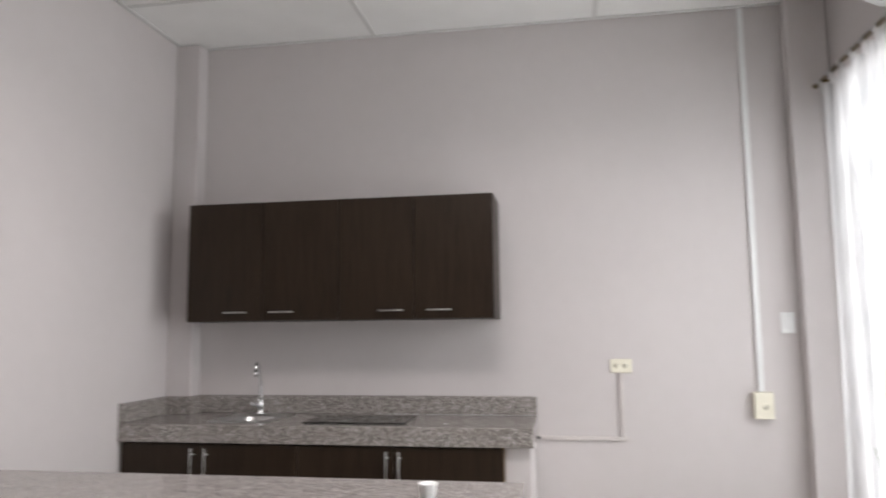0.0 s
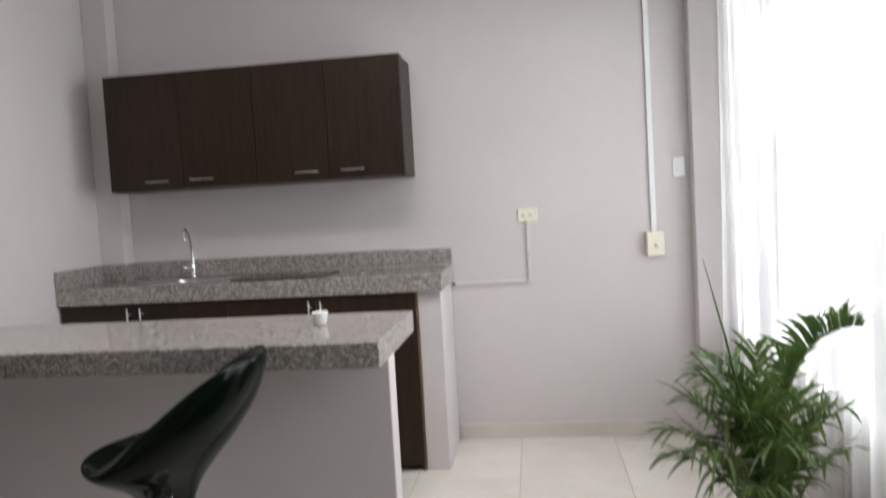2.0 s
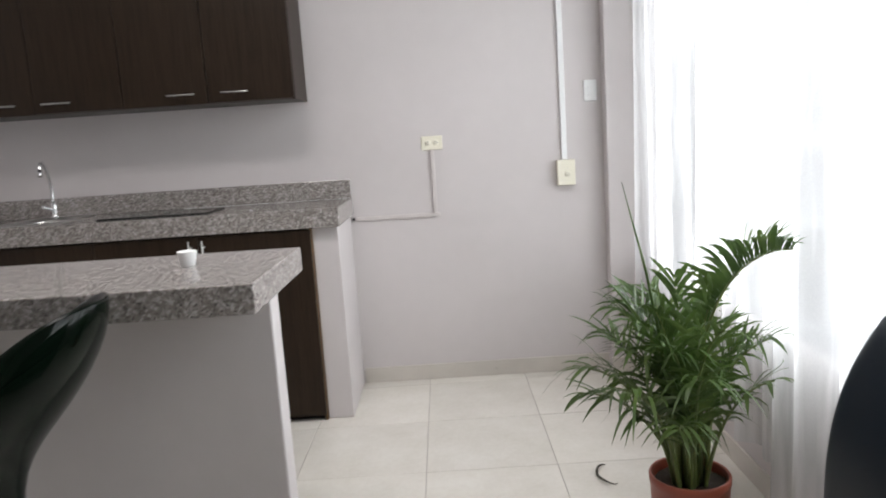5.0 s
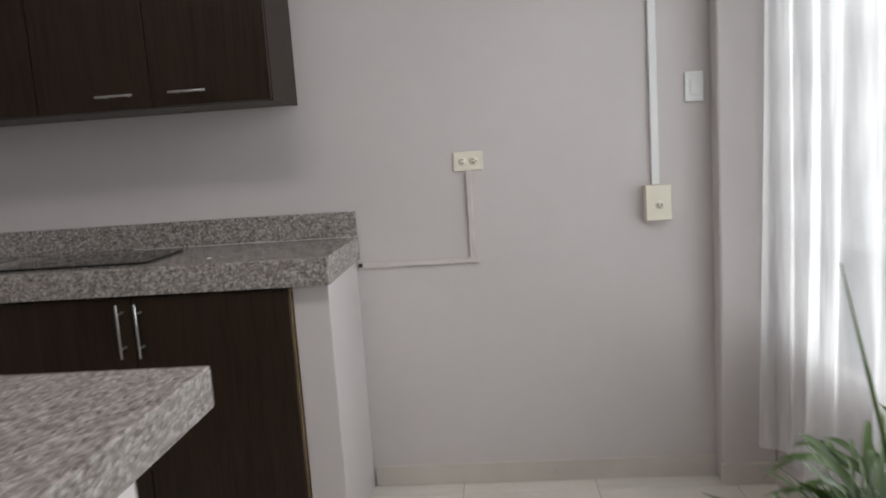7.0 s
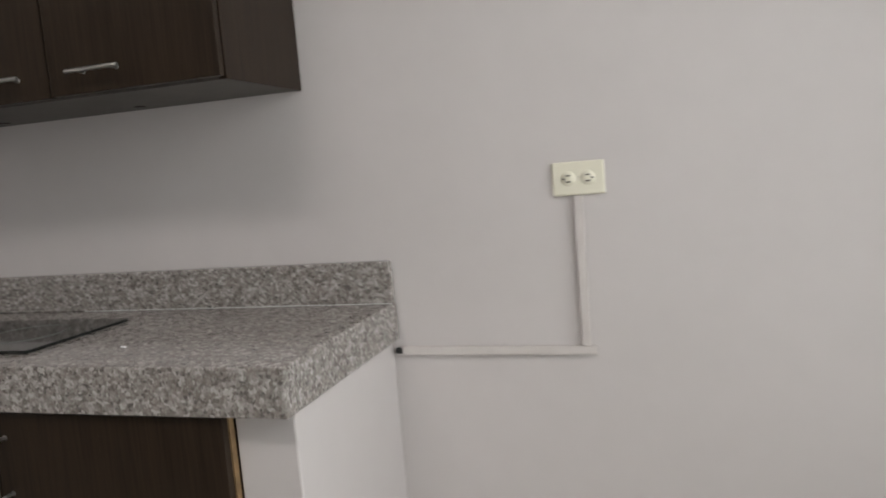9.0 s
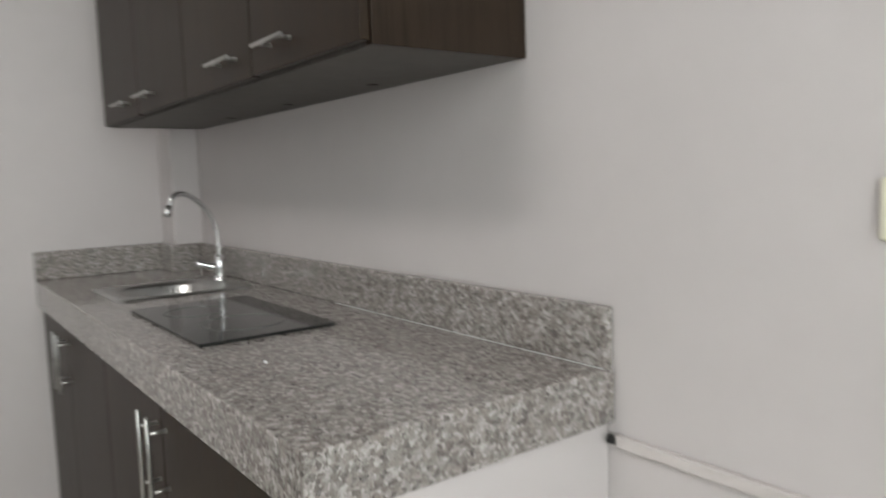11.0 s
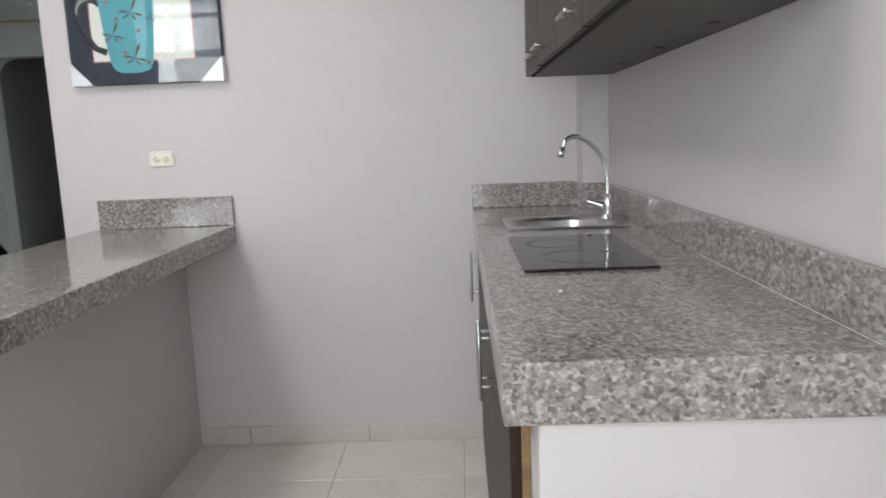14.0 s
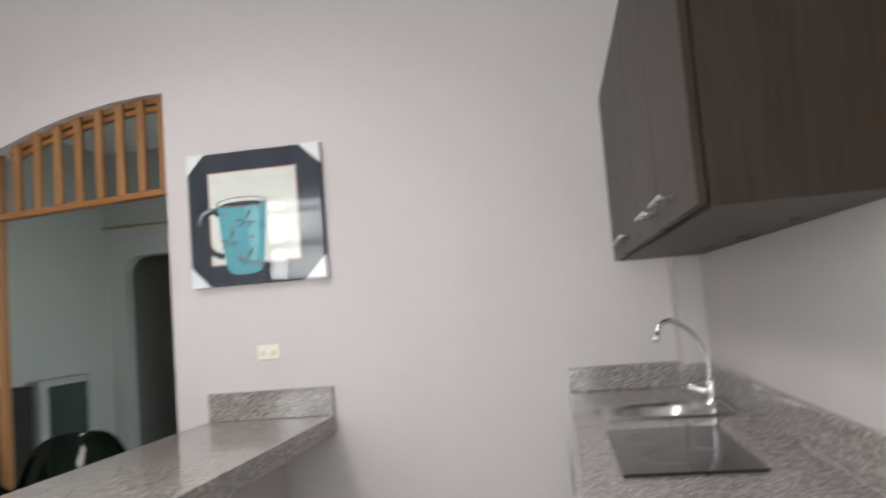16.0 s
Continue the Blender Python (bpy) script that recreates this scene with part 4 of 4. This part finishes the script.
# ---- railing in the arched opening ----
def make_railing():
    r = empty("railing", -0.06, -2.55, 1.87)
    tagged(r, "varnished pine railing with upright slats in the arch", "railing")
    x = -0.055
    bm = bmesh.new()

    def rail_z(y):
        return 1.862 + 0.040 * (y + 2.99) / (2.99 + OPEN_Y)

    extrude_poly(bm, [(-2.99, rail_z(-2.99) - 0.013), (OPEN_Y - 0.001, rail_z(OPEN_Y) - 0.013), (OPEN_Y - 0.001, rail_z(OPEN_Y) + 0.013), (-2.99, rail_z(-2.99) + 0.013)], "x", x - 0.03, x + 0.03)
    keep(obj("bottom_rail", bm, PINE_Y, bevel=0.003), r)
    bm = bmesh.new()
    ys = np.linspace(OPEN_Y - 0.002, -2.90, 14)

    def top(y):
        return 2.324 - 0.25 * (y - OPEN_Y) ** 2

    pts = [(y, top(y) - 0.002) for y in ys] + [(y, top(y) - 0.022) for y in reversed(ys)]
    extrude_poly(bm, pts, "x", x - 0.03, x + 0.005)
    pts = [(y, top(y) - 0.036) for y in ys] + [(y, top(y) - 0.055) for y in reversed(ys)]
    extrude_poly(bm, pts, "x", x - 0.03, x + 0.000)
    keep(obj("top_rail", bm, PINE_Y), r)
    for k in range(8):
        y = OPEN_Y - 0.024 - 0.1015 * k
        bm = bmesh.new()
        extrude_poly(bm, [(y - 0.018, rail_z(y - 0.018) + 0.0135), (y + 0.018, rail_z(y + 0.018) + 0.0135), (y + 0.018, top(y + 0.018) - 0.003), (y - 0.018, top(y - 0.018) - 0.003)], "x", x + 0.006, x + 0.028)
        keep(obj("slat", bm, PINE, bevel=0.002), r)
    for y, z0, z1 in ((-2.965, 0.0, rail_z(-2.98) - 0.0135), (-2.960, rail_z(-2.945) + 0.0135, None), (-3.072, 0.0, None)):
        bm = bmesh.new()
        extrude_poly(bm, [(y - 0.015, z0), (y + 0.015, z0), (y + 0.015, z1 or top(y + 0.02) - 0.002), (y - 0.015, z1 or top(y - 0.02) - 0.002)], "x", x - 0.022, x + 0.024)
        keep(obj("post", bm, PINE, bevel=0.003), r)


PINE_Y = wood_material("varnished_pine_rail", (0.21, 0.088, 0.030), (0.33, 0.15, 0.056), 0.6, 0.38, 1)
make_railing()


# ---- bar stools ----
def make_stool():
    s = empty("bar_stool")
    tagged(s, "gloss black moulded bar stool on a chrome gas-lift base", "bar stool", "stools at the bar")
    bm = bmesh.new()
    lathe(bm, [(0.0, 0.0), (0.183, 0.0), (0.186, 0.004), (0.180, 0.010), (0.12, 0.018), (0.06, 0.035), (0.038, 0.055), (0.034, 0.075), (0.0, 0.075)], 48)
    obj("base", bm, CHROME, s)
    bm = bmesh.new()
    lathe(bm, [(0.0, 0.070), (0.037, 0.070), (0.037, 0.105), (0.030, 0.112), (0.0, 0.112)], 28)
    obj("collar", bm, RUBBER, s)
    bm = bmesh.new()
    lathe(bm, [(0.026, 0.10), (0.026, 0.355), (0.0, 0.355)], 28)
    obj("column", bm, SATIN, s)
    bm = bmesh.new()
    # shell: a flared stem that opens into a scooped seat, low lip to -x and high back to +x
    nseg, rings = 40, []
    # (height at lip side, height at back side, radius to lip, radius to back, half width)
    rows = [(0.335, 0.335, 0.040, 0.040, 0.040), (0.42, 0.42, 0.042, 0.042, 0.043), (0.52, 0.52, 0.046, 0.048, 0.050), (0.596, 0.60, 0.056, 0.062, 0.070),
            (0.640, 0.655, 0.082, 0.098, 0.115), (0.667, 0.705, 0.120, 0.143, 0.165), (0.686, 0.760, 0.152, 0.188, 0.200), (0.698, 0.825, 0.170, 0.230, 0.212), (0.705, 0.885, 0.178, 0.254, 0.205), (0.709, 0.938, 0.181, 0.262, 0.185)]
    for zl, zb, rl, rb, hw in rows:
        ring = []
        for k in range(nseg):
            a = 2 * math.pi * k / nseg
            c, sn = math.cos(a), math.sin(a)
            f = 0.5 + 0.5 * c
            f = f * f * (3 - 2 * f)
            x = c * (rb if c > 0 else rl)
            z = zl + (zb - zl) * f ** 1.6
            ring.append(bm.verts.new((x, sn * hw, z)))
        rings.append(ring)
    # inside of the scoop
    for zl, zb, rl, rb, hw in ((0.712, 0.940, 0.174, 0.256, 0.180), (0.702, 0.88, 0.162, 0.236, 0.185), (0.685, 0.80, 0.138, 0.180, 0.165), (0.674, 0.735, 0.10, 0.12, 0.115), (0.668, 0.695, 0.06, 0.06, 0.06)):
        ring = []
        for k in range(nseg):
            a = 2 * math.pi * k / nseg
            c, sn = math.cos(a), math.sin(a)
            f = 0.5 + 0.5 * c
            f = f * f * (3 - 2 * f)
            ring.append(bm.verts.new((c * (rb if c > 0 else rl), sn * hw, zl + (zb - zl) * f ** 1.6)))
        rings.append(ring)
    for a, b2 in zip(rings, rings[1:]):
        for k in range(nseg):
            bm.faces.new((a[k], a[(k + 1) % nseg], b2[(k + 1) % nseg], b2[k])).smooth = True
    bm.faces.new(rings[-1]).smooth = True
    bm.faces.new(list(reversed(rings[0])))
    sh = obj("shell", bm, GLOSS_BLACK, s)
    md = sh.modifiers.new("smooth", "SUBSURF")
    md.levels = md.render_levels = 1
    bm = bmesh.new()
    turn = Matrix.Rotation(radians(38), 3, "Z")  # the hoop has swung round on its clamp
    pts = [(-0.020, 0.030, 0.348)] + [(-0.084 - 0.066 * math.sin(a), 0.070 * math.cos(a), 0.344 + 0.006 * math.sin(a) + 0.042 * math.cos(a)) for a in np.linspace(-0.25, math.pi + 0.25, 17)] + [(-0.020, -0.030, 0.348)]
    sweep(bm, [turn @ Vector(q) for q in pts], 0.0075, 10)
    obj("footrest", bm, CHROME, s)
    for sy in (-1, 1):
        bm = bmesh.new()
        bmesh.ops.create_uvsphere(bm, u_segments=12, v_segments=8, radius=0.011, matrix=Matrix.Translation((-0.03, sy * 0.055, 0.60)))
        obj("bolt", bm, GLOSS_BLACK, s, smooth=True)
    bm = bmesh.new()
    lathe(bm, [(0.027, 0.318), (0.034, 0.322), (0.034, 0.352), (0.027, 0.356)], 24)
    obj("clamp", bm, CHROME, s)
    return s


stool = make_stool()
stool.matrix_world = pose(1.469, -2.20, 0, 0, 0, 8)
copy_thing(stool, pose(0.45, -2.27, 0, 0, 0, 212))
copy_thing(stool, pose(0.42, -2.74, 0, 0, 0, -75))


# ---- sofa ----
def make_sofa():
    x0, xb, y1, L = 2.594, 3.06, -2.262, 1.75
    s = empty("sofa", x0 + 0.3, y1 - L / 2, 0)
    tagged(s, "black button-tufted leatherette sofa bed by the curtain", "sofa")

    def cushion(name, nu, nv, place, buttons, depth, outer, edge=0.035):
        """A padded slab: place(u, v, w) gives the point; dimples at the buttons."""
        bm = bmesh.new()
        grid = []
        for j in range(nv + 1):
            row = []
            for i in range(nu + 1):
                u, v = i / nu * outer[0], j / nv * outer[1]
                d = 0
                e = min(u, outer[0] - u, v, outer[1] - v)
                if e < edge:
                    d -= edge * (1 - math.sqrt(max(0.0, 1 - (1 - e / edge) ** 2)))
                for bu, bv in buttons:
                    r = math.hypot(u - bu, v - bv)
                    d -= depth * math.exp(-(r / 0.035) ** 2) + 0.25 * depth * math.exp(-(r / 0.10) ** 2)
                row.append(bm.verts.new(place(u, v, d)))
            grid.append(row)
        for a, b2 in zip(grid, grid[1:]):
            for i in range(nu):
                bm.faces.new((a[i], a[i + 1], b2[i + 1], b2[i])).smooth = True
        rim = [grid[0][i] for i in range(nu + 1)] + [grid[j][nu] for j in range(1, nv + 1)] + [grid[nv][i] for i in range(nu - 1, -1, -1)] + [grid[j][0] for j in range(nv - 1, 0, -1)]
        return bm, rim

    def close(bm, rim, shift):
        low = [bm.verts.new(Vector(v.co) + Vector(shift)) for v in rim]
        for i in range(len(rim)):
            j = (i + 1) % len(rim)
            bm.faces.new((rim[i], rim[j], low[j], low[i])).smooth = True
        bm.faces.new(low)

    w = xb + 0.06 - x0
    bt = [(bu + sh, bv) for bv, sh in zip(np.arange(0.145, L, 0.20), (0.0, 0.02) * 5) for bu in (0.146, 0.335)]
    bm, rim = cushion("seat", 44, 130, lambda u, v, d: (x0 + u, y1 - v, 0.432 + d), bt, 0.020, (w, L))
    close(bm, rim, (0, 0, -0.132))
    keep(obj("seat", bm, LEATHER), s)
    keep(box("seat_base", (x0 + 0.012, y1 - L + 0.012, 0.165), (x0 + w - 0.01, y1 - 0.012, 0.297), LEATHER, bevel=0.02, segs=4), s)
    bm = bmesh.new()
    sweep(bm, [(x0 + 0.004, y1 - 0.02, 0.297), (x0 + 0.004, y1 - L + 0.02, 0.297)], 0.005, 8)
    sweep(bm, [(x0 + 0.02, y1 - 0.004, 0.297), (x0 + w - 0.02, y1 - 0.004, 0.297)], 0.005, 8)
    keep(obj("piping", bm, LEATHER), s)
    # backrest with a rounded end, leaning towards the curtain
    Hb = 0.445

    def place(u, v, d):
        z = 0.40 + u
        return (3.045 + 1.85 * max(0.0, z - 0.45) ** 3 - d * 0.9, y1 - 0.002 - v, z)

    bt = [(bu, bv) for bv in np.arange(0.29, L, 0.24) for bu in (0.16, 0.33)]
    bm, rim = cushion("back", 30, 130, place, bt, 0.020, (Hb, L), 0.045)
    close(bm, rim, (0.048, 0, 0.0))
    keep(obj("backrest", bm, LEATHER), s)
    for x in (x0 + 0.05, x0 + w - 0.06):
        for y in (y1 - 0.08, y1 - L + 0.08):
            bm = bmesh.new()
            lathe(bm, [(0.0, 0), (0.017, 0), (0.019, 0.006), (0.024, 0.166), (0.0, 0.166)], 18, Matrix.Translation((x, y, 0)))
            keep(obj("leg", bm, CHROME), s)


make_sofa()


# ---- potted palm ----
def make_palm():
    cx, cy = 3.035, -1.60
    p = empty("potted_palm", cx, cy, 0)
    tagged(p, "bushy green areca palm in a terracotta plastic pot", "plant")
    bm = bmesh.new()
    lathe(bm, [(0.0, 0.0), (0.098, 0.0), (0.102, 0.004), (0.109, 0.190), (0.112, 0.193), (0.1125, 0.212), (0.110, 0.216), (0.105, 0.216), (0.103, 0.210), (0.101, 0.17)], 44, Matrix.Translation((cx, cy, 0)))
    keep(obj("pot", bm, TERRACOTTA), p)
    bm = bmesh.new()
    rnd = random.Random(2)
    n = 14
    rings = [[bm.verts.new((cx + 0.1025 * r / 5 * math.cos(a), cy + 0.1025 * r / 5 * math.sin(a), 0.184 + rnd.uniform(-0.006, 0.010))) for a in np.linspace(0, 6.283, n + 1)[:-1]] for r in range(1, 6)]
    c = bm.verts.new((cx, cy, 0.192))
    for k in range(n):
        bm.faces.new((c, rings[0][k], rings[0][(k + 1) % n])).smooth = True
    for a, b2 in zip(rings, rings[1:]):
        for k in range(n):
            bm.faces.new((a[k], b2[k], b2[(k + 1) % n], a[(k + 1) % n])).smooth = True
    keep(obj("soil", bm, SOIL), p)

    def frond(az, length, rise, bend, leaf, leaves, start=0.42, off=0.03, side_lift=0.35):
        """A stem from the soil, arching over; leaflets stand in two rows on its outer part."""
        bm = bmesh.new()
        h = Vector((math.cos(az), math.sin(az), 0))
        q = Vector((cx, cy, 0.18)) + h * off + Vector((rnd.uniform(-0.02, 0.02), rnd.uniform(-0.02, 0.02), 0))
        pts, ang, N = [q.copy()], rise, 26
        for i in range(N):
            f = i / N
            ang -= bend / N * (0.25 + 1.5 * f * f)
            q = q + (h * math.cos(ang) + Vector((0, 0, math.sin(ang)))) * (length / N)
            pts.append(q.copy())
        for q in pts:
            q.x = min(q.x, 3.235)
        sweep(bm, pts, [0.0062 * (1 - 0.82 * i / N) + 0.0006 for i in range(N + 1)], 6, mi=1)
        side = h.cross(Vector((0, 0, 1)))
        for k in range(leaves):
            f = start + (1 - start) * (k + 0.5) / leaves
            i = min(int(f * N), N - 1)
            pos = pts[i].lerp(pts[i + 1], f * N - i)
            tang = (pts[i + 1] - pts[i]).normalized()
            up = side.cross(tang).normalized()
            up = up if up.z > 0 else -up
            for sg in (-1, 1):
                g = (f - start) / (1 - start)
                ln = leaf * (0.55 + 0.9 * math.sin(math.pi * (0.15 + 0.75 * g))) * rnd.uniform(0.7, 1.2) * (0.75 if g > 0.9 else 1)
                d = (side * sg * (0.95 - 0.45 * g) + tang * (0.55 + 0.55 * g) + up * (side_lift + rnd.uniform(-0.25, 0.3)) + side * rnd.uniform(-0.22, 0.22) + tang * rnd.uniform(-0.1, 0.35)).normalized()
                wid = (0.0037 if side_lift < 0.6 else 0.0034) * rnd.uniform(0.7, 1.35)
                across = d.cross(up).normalized()
                droop = rnd.uniform(0.2, 0.95) if side_lift < 0.6 else rnd.uniform(0.35, 0.6)
                m = 5
                prev = None
                for j in range(m + 1):
                    t = j / m
                    cpos = pos + d * ln * t - Vector((0, 0, 1)) * ln * droop * t * t
                    ww = wid * (0.35 + 1.3 * math.sin(math.pi * min(1, 0.12 + 0.88 * t)) ** 0.7) * (1 if t < 1 else 0.05)
                    lift = up * 0.25 * ww
                    trio = []
                    for e, lf in ((-1, 1), (0, 0), (1, 1)):
                        vv = cpos + across * ww * e + lift * lf
                        vv.x = min(vv.x, 3.245)
                        trio.append(bm.verts.new(vv))
                    if prev:
                        for e in (0, 1):
                            bm.faces.new((prev[e], prev[e + 1], trio[e + 1], trio[e])).smooth = True
                    prev = trio
        keep(obj("frond", bm, [LEAF, STEM]), p)

    # one tall frond arching along the curtain, then the bush
    frond(radians(-67), 0.86, radians(97), radians(122), 0.115, 34, 0.57, 0.02, 1.45)
    for az, ln, rise, bend, leaf, lv in ((150, 0.64, 84, 70, 0.15, 15), (195, 0.56, 80, 95, 0.15, 16), (238, 0.56, 82, 100, 0.15, 16), (280, 0.58, 84, 90, 0.15, 16),
                                         (315, 0.54, 80, 95, 0.14, 15), (105, 0.60, 82, 90, 0.15, 16), (60, 0.56, 80, 85, 0.14, 15), (180, 0.52, 72, 105, 0.15, 15),
                                         (218, 0.50, 72, 105, 0.14, 14), (258, 0.50, 76, 100, 0.14, 14), (132, 0.54, 75, 100, 0.14, 14), (340, 0.46, 82, 60, 0.13, 13),
                                         (20, 0.48, 76, 85, 0.13, 13), (205, 0.60, 87, 50, 0.14, 14), (90, 0.62, 87, 45, 0.14, 14), (300, 0.60, 87, 48, 0.14, 14),
                                         (168, 0.46, 64, 120, 0.12, 10), (246, 0.42, 68, 125, 0.11, 10), (310, 0.44, 74, 90, 0.11, 10),
                                         (165, 0.66, 84, 95, 0.15, 14), (212, 0.64, 84, 100, 0.15, 14), (120, 0.64, 86, 90, 0.15, 14)):
        frond(radians(az), ln * (0.97 - 0.10 * max(0, -math.cos(radians(az)))), radians(rise + 7), radians(bend * 0.86), leaf * 1.12, lv + 2, 0.40)
    # unopened spear leaf
    bm = bmesh.new()
    sweep(bm, [(cx - 0.02, cy + 0.01, 0.19), (cx - 0.05, cy + 0.015, 0.50), (cx - 0.105, cy + 0.02, 0.80), (cx - 0.165, cy + 0.02, 1.05)], [0.006, 0.005, 0.004, 0.0008], 6)
    keep(obj("spear_leaf", bm, LEAF), p)
    bm = bmesh.new()
    for k in range(9):
        a, r = rnd.uniform(0, 6.28), rnd.uniform(0.01, 0.06)
        x, y = cx + r * math.cos(a), cy + r * math.sin(a)
        sweep(bm, [(x, y, 0.19), (x + 0.2 * (x - cx), y + 0.2 * (y - cy), 0.32), (x + 0.5 * (x - cx), y + 0.5 * (y - cy), 0.45)], [0.009, 0.0075, 0.005], 7)
    keep(obj("stems", bm, STEM), p)


make_palm()

bm = bmesh.new()
pts = [(2.906 + 0.045 * math.cos(a), -1.160 + 0.075 * math.sin(a), 0.004 + 0.006 * abs(math.sin(a * 2))) for a in np.linspace(1.6, 4.9, 14)]
sweep(bm, pts, [0.001 + 0.004 * math.sin(math.pi * min(1, 0.05 + k / 13)) for k in range(14)], 6)
tagged(obj("fallen_leaf", bm, DRY_LEAF), "curled dry palm leaf lying on the tiles", "leaf")


# ---- side room things ----
def make_tv():
    x, y = -1.88, -4.02
    t = empty("television", x, y - 0.2, 0.50)
    tagged(t, "silver tube television with a dark screen on a stand", "television")
    bm = bmesh.new()
    w, z0, z1 = 0.27, 0.50, 1.03
    add_box(bm, (x - w, y - 0.12, z0), (x + w, y, z1))
    keep(obj("front", bm, SILVER_PL, bevel=0.015, segs=3), t)
    bm = bmesh.new()
    rings = []
    for yy, ww, za, zb in ((y - 0.12, 0.255, z0 + 0.01, z1 - 0.02), (y - 0.30, 0.22, z0 + 0.03, z1 - 0.09), (y - 0.44, 0.15, z0 + 0.05, z1 - 0.2)):
        rings.append([bm.verts.new(c) for c in ((x - ww, yy, za), (x + ww, yy, za), (x + ww, yy, zb), (x - ww, yy, zb))])
    for a, b2 in zip(rings, rings[1:]):
        for k in range(4):
            bm.faces.new((a[k], a[(k + 1) % 4], b2[(k + 1) % 4], b2[k]))
    bm.faces.new(rings[-1])
    keep(obj("back_shell", bm, SILVER_PL), t)
    bm = bmesh.new()
    n = 10
    g = [[bm.verts.new((x - 0.215 + 0.41 * i / n, y + 0.004 + 0.014 * math.sin(math.pi * i / n) * math.sin(math.pi * j / n), z0 + 0.105 + 0.375 * j / n)) for i in range(n + 1)] for j in range(n + 1)]
    for a, b2 in zip(g, g[1:]):
        for i in range(n):
            bm.faces.new((a[i], a[i + 1], b2[i + 1], b2[i])).smooth = True
    keep(obj("screen", bm, TV_GLASS), t)
    bm = bmesh.new()
    sweep(bm, [(x + 0.22, y - 0.30, 1.00), (x + 0.17, y - 0.34, 1.30), (x + 0.12, y - 0.38, 1.62)], [0.004, 0.003, 0.002], 6)
    keep(obj("antenna", bm, RUBBER), t)
    st = empty("tv_stand", x, y - 0.2, 0)
    tagged(st, "low dark wooden television stand", "stand")
    keep(box("top", (x - 0.42, SY + 0.02, 0.47), (x + 0.42, y + 0.04, 0.50), WENGE, bevel=0.003), st)
    keep(box("shelf", (x - 0.40, SY + 0.03, 0.20), (x + 0.40, y + 0.02, 0.22), WENGE, bevel=0.003), st)
    for sx in (-0.40, 0.375):
        keep(box("side", (x + sx, SY + 0.03, 0.0), (x + sx + 0.025, y + 0.02, 0.47), WENGE, bevel=0.002), st)


def make_speaker(x, y, h):
    s = empty("speaker", x, y, 0)
    tagged(s, "black loudspeaker standing beside the television", "speaker", "loudspeakers")
    keep(box("case", (x - 0.13, y - 0.16, 0.0), (x + 0.13, y + 0.16, h), SPEAKER_BLACK, bevel=0.008), s)
    for z, r in ((h * 0.3, 0.10), (h * 0.56, 0.10), (h * 0.81, 0.05)):
        bm = bmesh.new()
        lathe(bm, [(0.0, 0.012), (r * 0.3, 0.010), (r * 0.85, -0.008), (r * 0.9, 0.004), (r, 0.004), (r * 1.02, -0.001)], 28, Matrix.Translation((x, y + 0.161, z)) @ Matrix.Rotation(radians(-90), 4, "X"))
        keep(obj("cone", bm, SPEAKER_BLACK), s)


make_tv()
make_speaker(-1.455, -4.22, 1.00)
make_speaker(-1.16, -4.25, 0.82)

bm = bmesh.new()
sweep(bm, [(SX + 0.07, SY + 0.03, 2.266), (SX + 0.07, -3.1, 2.266)], 0.011, 12)
for y in (SY + 0.08, -3.2):
    add_box(bm, (SX, y - 0.008, 2.255), (SX + 0.07, y + 0.008, 2.277))
bmesh.ops.create_uvsphere(bm, u_segments=12, v_segments=8, radius=0.02, matrix=Matrix.Translation((SX + 0.07, SY + 0.03, 2.266)))
structure(obj("curtain_rod", bm, GOLD), "bare brass curtain rod above the doorway", "curtain rod")


# ---- floor tiles ----
PITCH, GAP = 0.48, 0.0026
bm = bmesh.new()
e = 0.0009
hw = (PITCH - GAP) / 2
lo = [bm.verts.new((sx * hw, sy * hw, -0.0035)) for sx, sy in ((-1, -1), (1, -1), (1, 1), (-1, 1))]
mid = [bm.verts.new((sx * hw, sy * hw, -e)) for sx, sy in ((-1, -1), (1, -1), (1, 1), (-1, 1))]
hi = [bm.verts.new((sx * (hw - e), sy * (hw - e), 0)) for sx, sy in ((-1, -1), (1, -1), (1, 1), (-1, 1))]
for a, b2 in ((lo, mid), (mid, hi)):
    for k in range(4):
        bm.faces.new((a[k], a[(k + 1) % 4], b2[(k + 1) % 4], b2[k]))
bm.faces.new(hi)
tile_mesh = bpy.data.meshes.new("tile")
bm.to_mesh(tile_mesh)
bm.free()
tile_mesh.materials.append(TILE)
trnd = random.Random(11)
# whole tiles, and tiles cut where they meet a wall
for rx0, rx1, ry0, ry1 in ((-0.12, XR, YB, 0.0), (SX, -0.12, SY, -0.9)):
    for i in range(-12, 3):
        for j in range(-1, 13):
            cx, cy = 2.50 + i * PITCH, -0.3275 - j * PITCH
            x0, x1 = max(cx - PITCH / 2, rx0), min(cx + PITCH / 2, rx1)
            y0, y1 = max(cy - PITCH / 2, ry0), min(cy + PITCH / 2, ry1)
            if x1 - x0 < 0.012 or y1 - y0 < 0.012:
                continue
            t = new("tile", tile_mesh)
            t.parent = floor
            t.location = ((x0 + x1) / 2, (y0 + y1) / 2, -trnd.uniform(0, 0.0006))
            t.scale = ((x1 - x0) / PITCH, (y1 - y0) / PITCH, 1)
